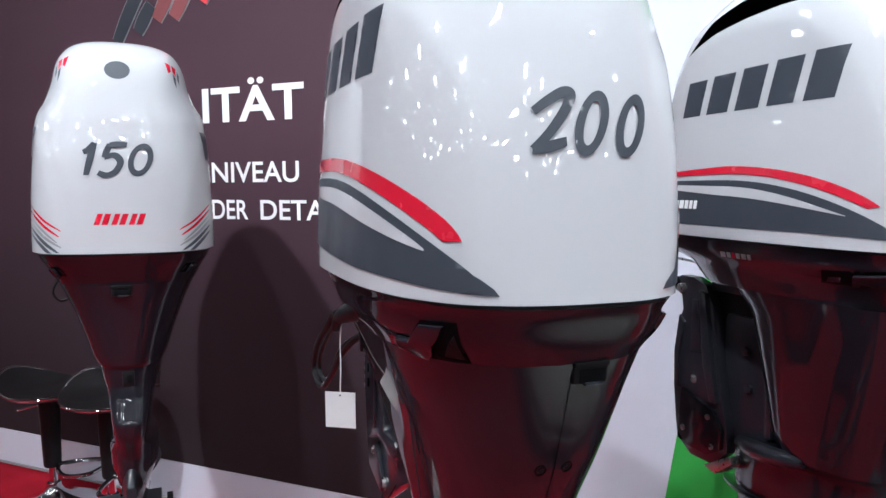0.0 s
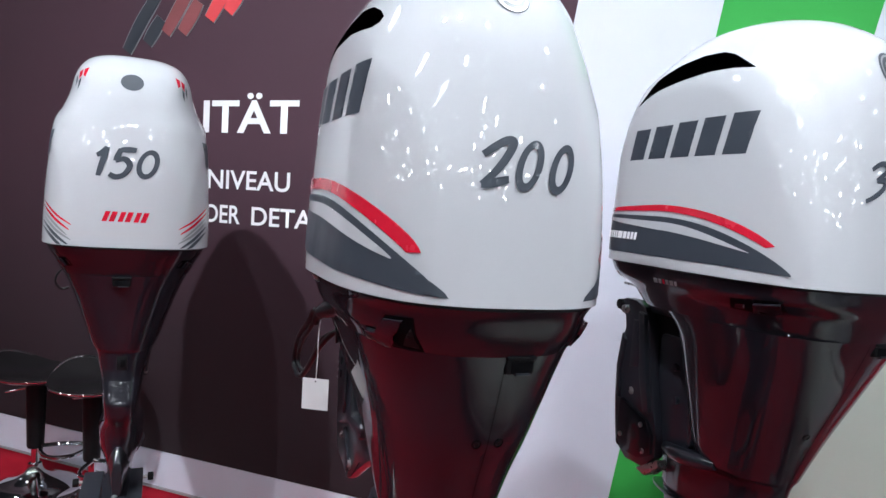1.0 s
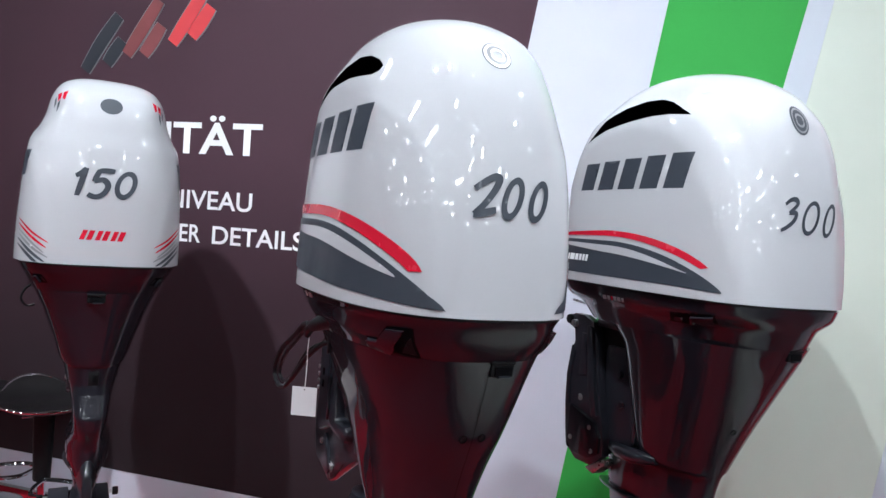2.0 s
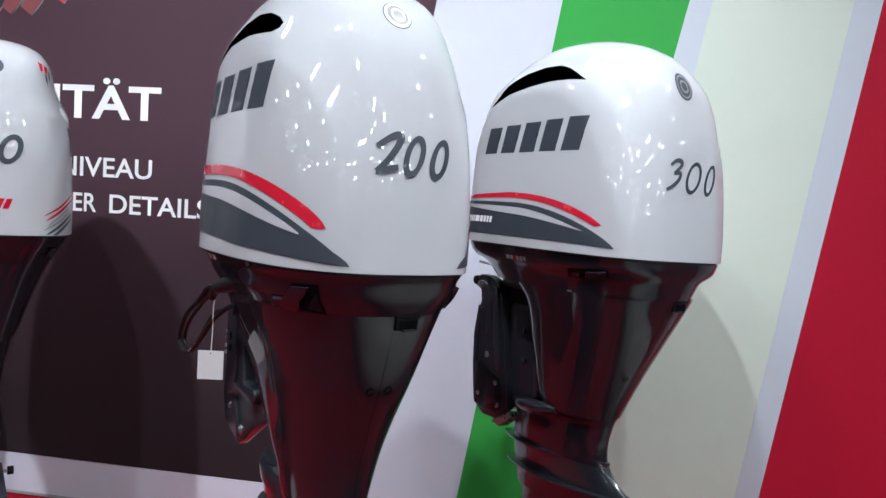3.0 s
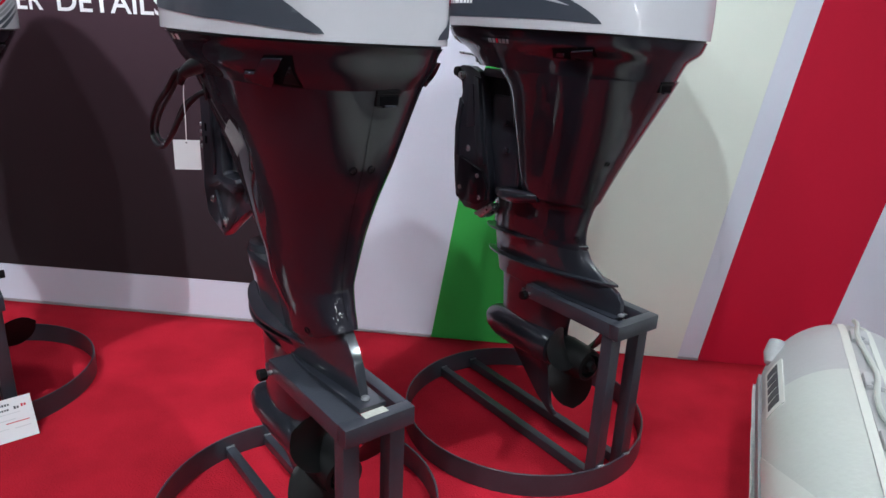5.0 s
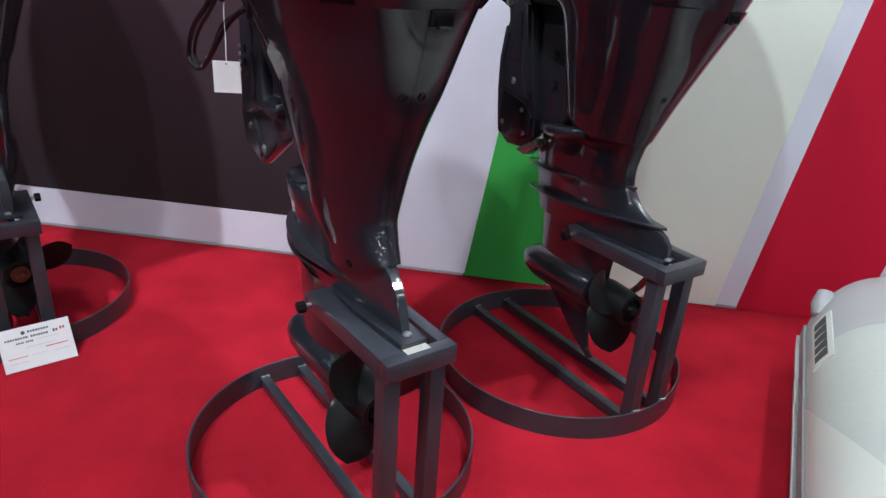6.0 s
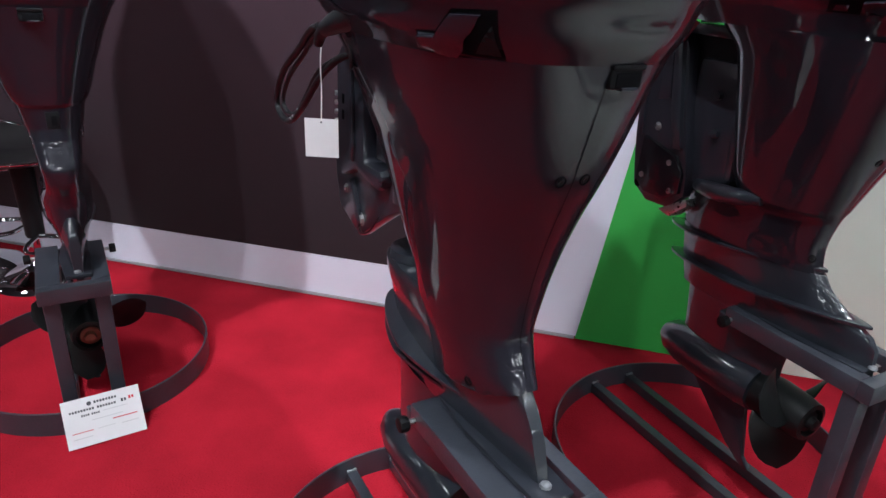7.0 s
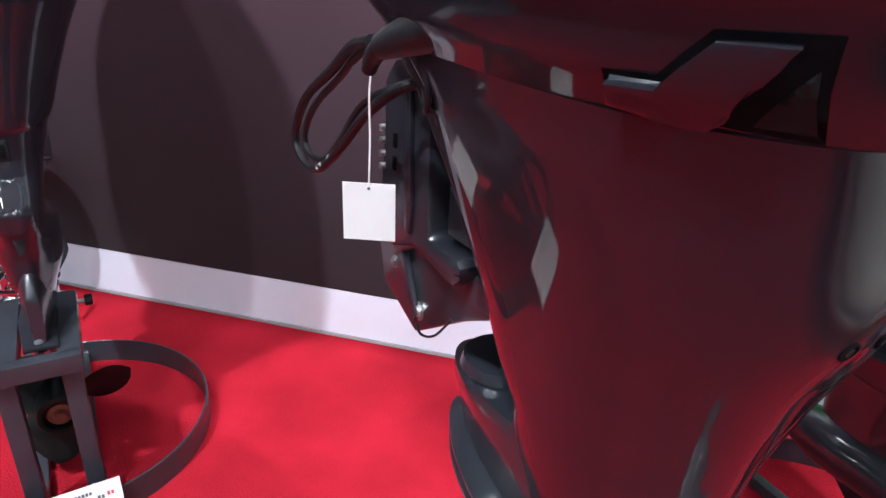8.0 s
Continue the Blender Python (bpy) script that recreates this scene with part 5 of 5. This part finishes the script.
for x0, x1, z, h, mt in lines:
    count = max(1, round((x1 - x0) * wc / (h * hc * 1.05))) if h >= 0.04 else 1
    for k in range(count):
        w = (x1 - x0) / count
        mid = x0 + w * (k + 0.5)
        part("print_bar", box(w * wc * (0.72 if count > 1 else 1.0), 0.0006, h * hc * (1.0 if (k * 7 + count) % 3 else 0.82), (-wc + mid * wc, -0.0016, z * hc), 0), M[mt], card, smooth=False)
part("print_disc", rod((-wc + 0.345 * wc, -0.0019, 0.855 * hc), (-wc + 0.345 * wc, -0.0012, 0.855 * hc), 0.0065, n=16, bevel=0), M["ink"], card)


# ---- inflatable boat beside the wall ----
axis = Vector((0.31, 0.95, 0)).normalized()
far = Vector((1.405, 1.90, 0.0))
R = 0.25
boat = thing("inflatable_boat", Matrix.Translation(far - axis * 1.2) @ Matrix.Rotation(math.atan2(axis.y, axis.x), 4, "Z"), "pale grey inflatable boat resting on the red carpet", "boat")
dome = [(R * math.cos(radians(a)), 0.86 + 0.34 * math.sin(radians(a))) for a in (89, 80, 70, 60, 50, 40, 30, 20, 10, 0)]
prof = dome + [(R * 0.996, 0.3), (R, -0.4), (R * 0.997, -1.0), (R, -1.5), (0.20, -1.72), (0.08, -1.80)]
hull = part("tube", lathe(prof, 72, (0, 0, R + 0.001), "X"), M["pvc"], boat, "pale grey PVC tube")
wrap = lambda ang, r: Vector((0, math.cos(radians(ang)) * r, R + math.sin(radians(ang)) * r))
swell_at = lambda x: R if x < 0.86 else R * math.sqrt(max(0.02, 1 - ((x - 0.86) / 0.34) ** 2))


def strip(name, x0, x1, a0, a1, lift, mat, parent, label="", lean=0.0):
    """A band welded on the tube between two lengths and two angles; lean slants its far end."""
    out = bmesh.new()
    n, k = 36, 16
    lay = []
    for h in (-0.002, lift):
        g = []
        for i in range(n + 1):
            row = []
            for j in range(k + 1):
                x = x0 + (x1 + lean * j / k - x0) * i / n
                row.append(out.verts.new(Vector((x, 0, 0)) + wrap(a0 + (a1 - a0) * j / k, swell_at(x) + h)))
            g.append(row)
        lay.append(g)
        for i in range(n):
            for j in range(k):
                out.faces.new((g[i][j], g[i + 1][j], g[i + 1][j + 1], g[i][j + 1]))
    lo, hi = lay
    for i in range(n):
        for j in (0, k):
            out.faces.new((lo[i][j], lo[i + 1][j], hi[i + 1][j], hi[i][j]))
    for j in range(k):
        for i in (0, n):
            out.faces.new((lo[i][j], lo[i][j + 1], hi[i][j + 1], hi[i][j]))
    return part(name, out, mat, parent, label)


strip("rub_strake", -1.5, 0.90, -16, 6, 0.010, M["pvc_dark"], hull, "darker grey rubbing strake")
strip("rub_bead", -1.5, 0.905, -13, -4, 0.020, M["pvc"], hull, "pale raised bead of the strake")
strip("rub_bead", -1.5, 0.60, -13, -4, 0.0215, M["pvc_light"], hull)
strip("seam_tape", -1.5, 1.07, 78, 83, 0.0045, M["pvc_white"], hull, "white seam tape")
strip("seam_tape", -1.5, 1.07, 95, 99, 0.0045, M["pvc_white"], hull)
strip("near_panel", -1.5, 0.60, 7, 77.5, 0.0025, M["pvc_light"], hull, "lighter grey welded panel")
strip("near_panel", -1.5, 0.58, 99.5, 150, 0.0025, M["pvc_light"], hull)
strip("white_panel", -1.5, 0.36, 7, 77, 0.0045, M["pvc_white"], hull, "white welded panel with a slanting edge", lean=-0.62)
strip("line_bed", -1.5, 1.04, 83.5, 94.5, 0.0015, M["pvc"], hull)
line = [Vector((-1.2 + 0.06 * i, 0, 0)) + wrap(89 + 2.2 * math.sin(i * 0.9), swell_at(-1.2 + 0.06 * i) + 0.012 + 0.010 * abs(math.sin(i * 0.62))) for i in range(38)]
part("grab_line", tube(line, 0.008, 8), M["pvc_light"], hull, "grey grab line")
for x in (0.20, 0.52, 0.84):
    cl = part("line_cleat", box(0.085, 0.050, 0.020, Vector((x, 0, 0)) + wrap(89, R + 0.006), 0.008, Matrix.Rotation(radians(-1), 4, "X")), M["pvc"], hull, "grey line cleat")
    part("cleat_eye", rod(Vector((x - 0.03, 0, 0)) + wrap(89, R + 0.015), Vector((x - 0.03, 0, 0)) + wrap(89, R + 0.0175), 0.012, n=14), M["pvc_dark"], cl)
va = Vector((0.90, 0, 0)) + wrap(25, swell_at(0.90) - 0.004)
stub = lathe([(0.024, 0.010), (0.024, 0.075), (0.030, 0.082), (0.040, 0.078), (0.041, 0.040), (0.047, 0.012), (0.044, -0.035), (0.026, -0.050)], 22)
for v in stub.verts:
    v.co *= 0.72
    v.co.x *= 1.0 + 0.12 * math.sin(v.co.z * 70.0)
bmesh.ops.transform(stub, matrix=Matrix.Translation(va) @ Vector((0.55, -0.05, 0.80)).to_track_quat("Z", "Y").to_matrix().to_4x4(), verts=stub.verts)
loop = part("strake_end", stub, M["pvc_grey"], hull, "pale folded rubber end of the strake with a hole")
hole = Vector((0.55, -0.05, 0.80)).normalized()
part("hollow", rod(va + hole * 0.004, va + hole * 0.034, 0.0171, n=20), M["pvc_dark"], loop)
pt = strip("patch", 0.50, 0.80, 17, 35, 0.006, M["pvc_white"], hull, "white patch with dark blocks")
for i in range(5):
    strip("patch_mark", 0.525 + 0.052 * i, 0.560 + 0.052 * i, 20, 31, 0.0075, M["ink"], pt, lean=0.012)
# floor and second tube are unseen, added to reflect grey in the engine pans
part("unseen_deck", box(2.3, 1.05, 0.04, (-0.45, -0.72, 0.16), 0.012), M["pvc"], boat, "unseen grey boat floor added for reflections")
part("unseen_far_tube", lathe(prof, 48, (0, -1.45, R + 0.001), "X"), M["pvc"], boat)


# ---- bar stools behind the smallest engine ----
def bar_stool(m, label):
    t = thing("bar_stool", m, label, "stool", "bar stools")
    part("base", lathe([(0.195, 0.0), (0.198, 0.006), (0.19, 0.014), (0.14, 0.030), (0.08, 0.050), (0.045, 0.075), (0.032, 0.10), (0.030, 0.12)], 48), M["chrome"], t, "polished chrome trumpet base")
    part("piston", rod((0, 0, 0.10), (0, 0, 0.30), 0.018), M["chrome"], t)
    part("column_sleeve", lathe([(0.034, 0.20), (0.038, 0.21), (0.046, 0.50), (0.050, 0.53)], 28), M["black"], t)
    fr = part("footrest", tube([(0.03, 0.0, 0.21), (0.10, 0.07, 0.205), (0.18, 0.10, 0.205), (0.245, 0.06, 0.205), (0.255, 0.0, 0.205), (0.245, -0.06, 0.205), (0.18, -0.10, 0.205), (0.10, -0.07, 0.205), (0.03, 0.0, 0.21)], 0.010, 10), M["chrome"], t, "chrome foot loop")
    part("lever", rod((0.03, 0.02, 0.515), (-0.13, -0.05, 0.475), 0.005), M["chrome"], t)
    out = bmesh.new()
    n, k = 40, 14
    top, low = [], []
    for i in range(k + 1):
        q = i / k
        r1, r2 = [], []
        for j in range(n):
            an = 2 * math.pi * j / n
            x, y = 0.215 * q * math.cos(an), 0.19 * q * math.sin(an)
            rise = 0.085 * max(0, -math.cos(an)) ** 2 * q ** 3 + 0.018 * q * q
            r1.append(out.verts.new((x, y, 0.565 + rise)) if i else None)
            r2.append(out.verts.new((x * 0.97, y * 0.97, 0.535 + rise + 0.012 * q ** 6)) if i else None)
        if i == 0:
            c1, c2 = out.verts.new((0, 0, 0.565)), out.verts.new((0, 0, 0.535))
        top.append(r1)
        low.append(r2)
    for rows_, ctr in ((top, c1), (low, c2)):
        for j in range(n):
            out.faces.new((ctr, rows_[1][j], rows_[1][(j + 1) % n]))
        for i in range(1, k):
            for j in range(n):
                out.faces.new((rows_[i][j], rows_[i + 1][j], rows_[i + 1][(j + 1) % n], rows_[i][(j + 1) % n]))
    for j in range(n):
        out.faces.new((top[k][j], low[k][j], low[k][(j + 1) % n], top[k][(j + 1) % n]))
    st = part("seat", out, M["seat"], t, "glossy black moulded seat")
    part("seat_rim", tube([(0.212 * math.cos(2 * math.pi * j / 24), 0.187 * math.sin(2 * math.pi * j / 24), 0.556 + 0.085 * max(0, -math.cos(2 * math.pi * j / 24)) ** 2 + 0.018) for j in range(24)], 0.006, 8, 3, closed=True), M["chrome"], st)
    return t


bar_stool(pose(-2.84, 2.06, 0, 0, 0, 10), "black and chrome bar stool with a raised seat back")
bar_stool(pose(-2.475, 2.07, 0, 0, 0, -25), "black and chrome bar stool standing behind an engine")
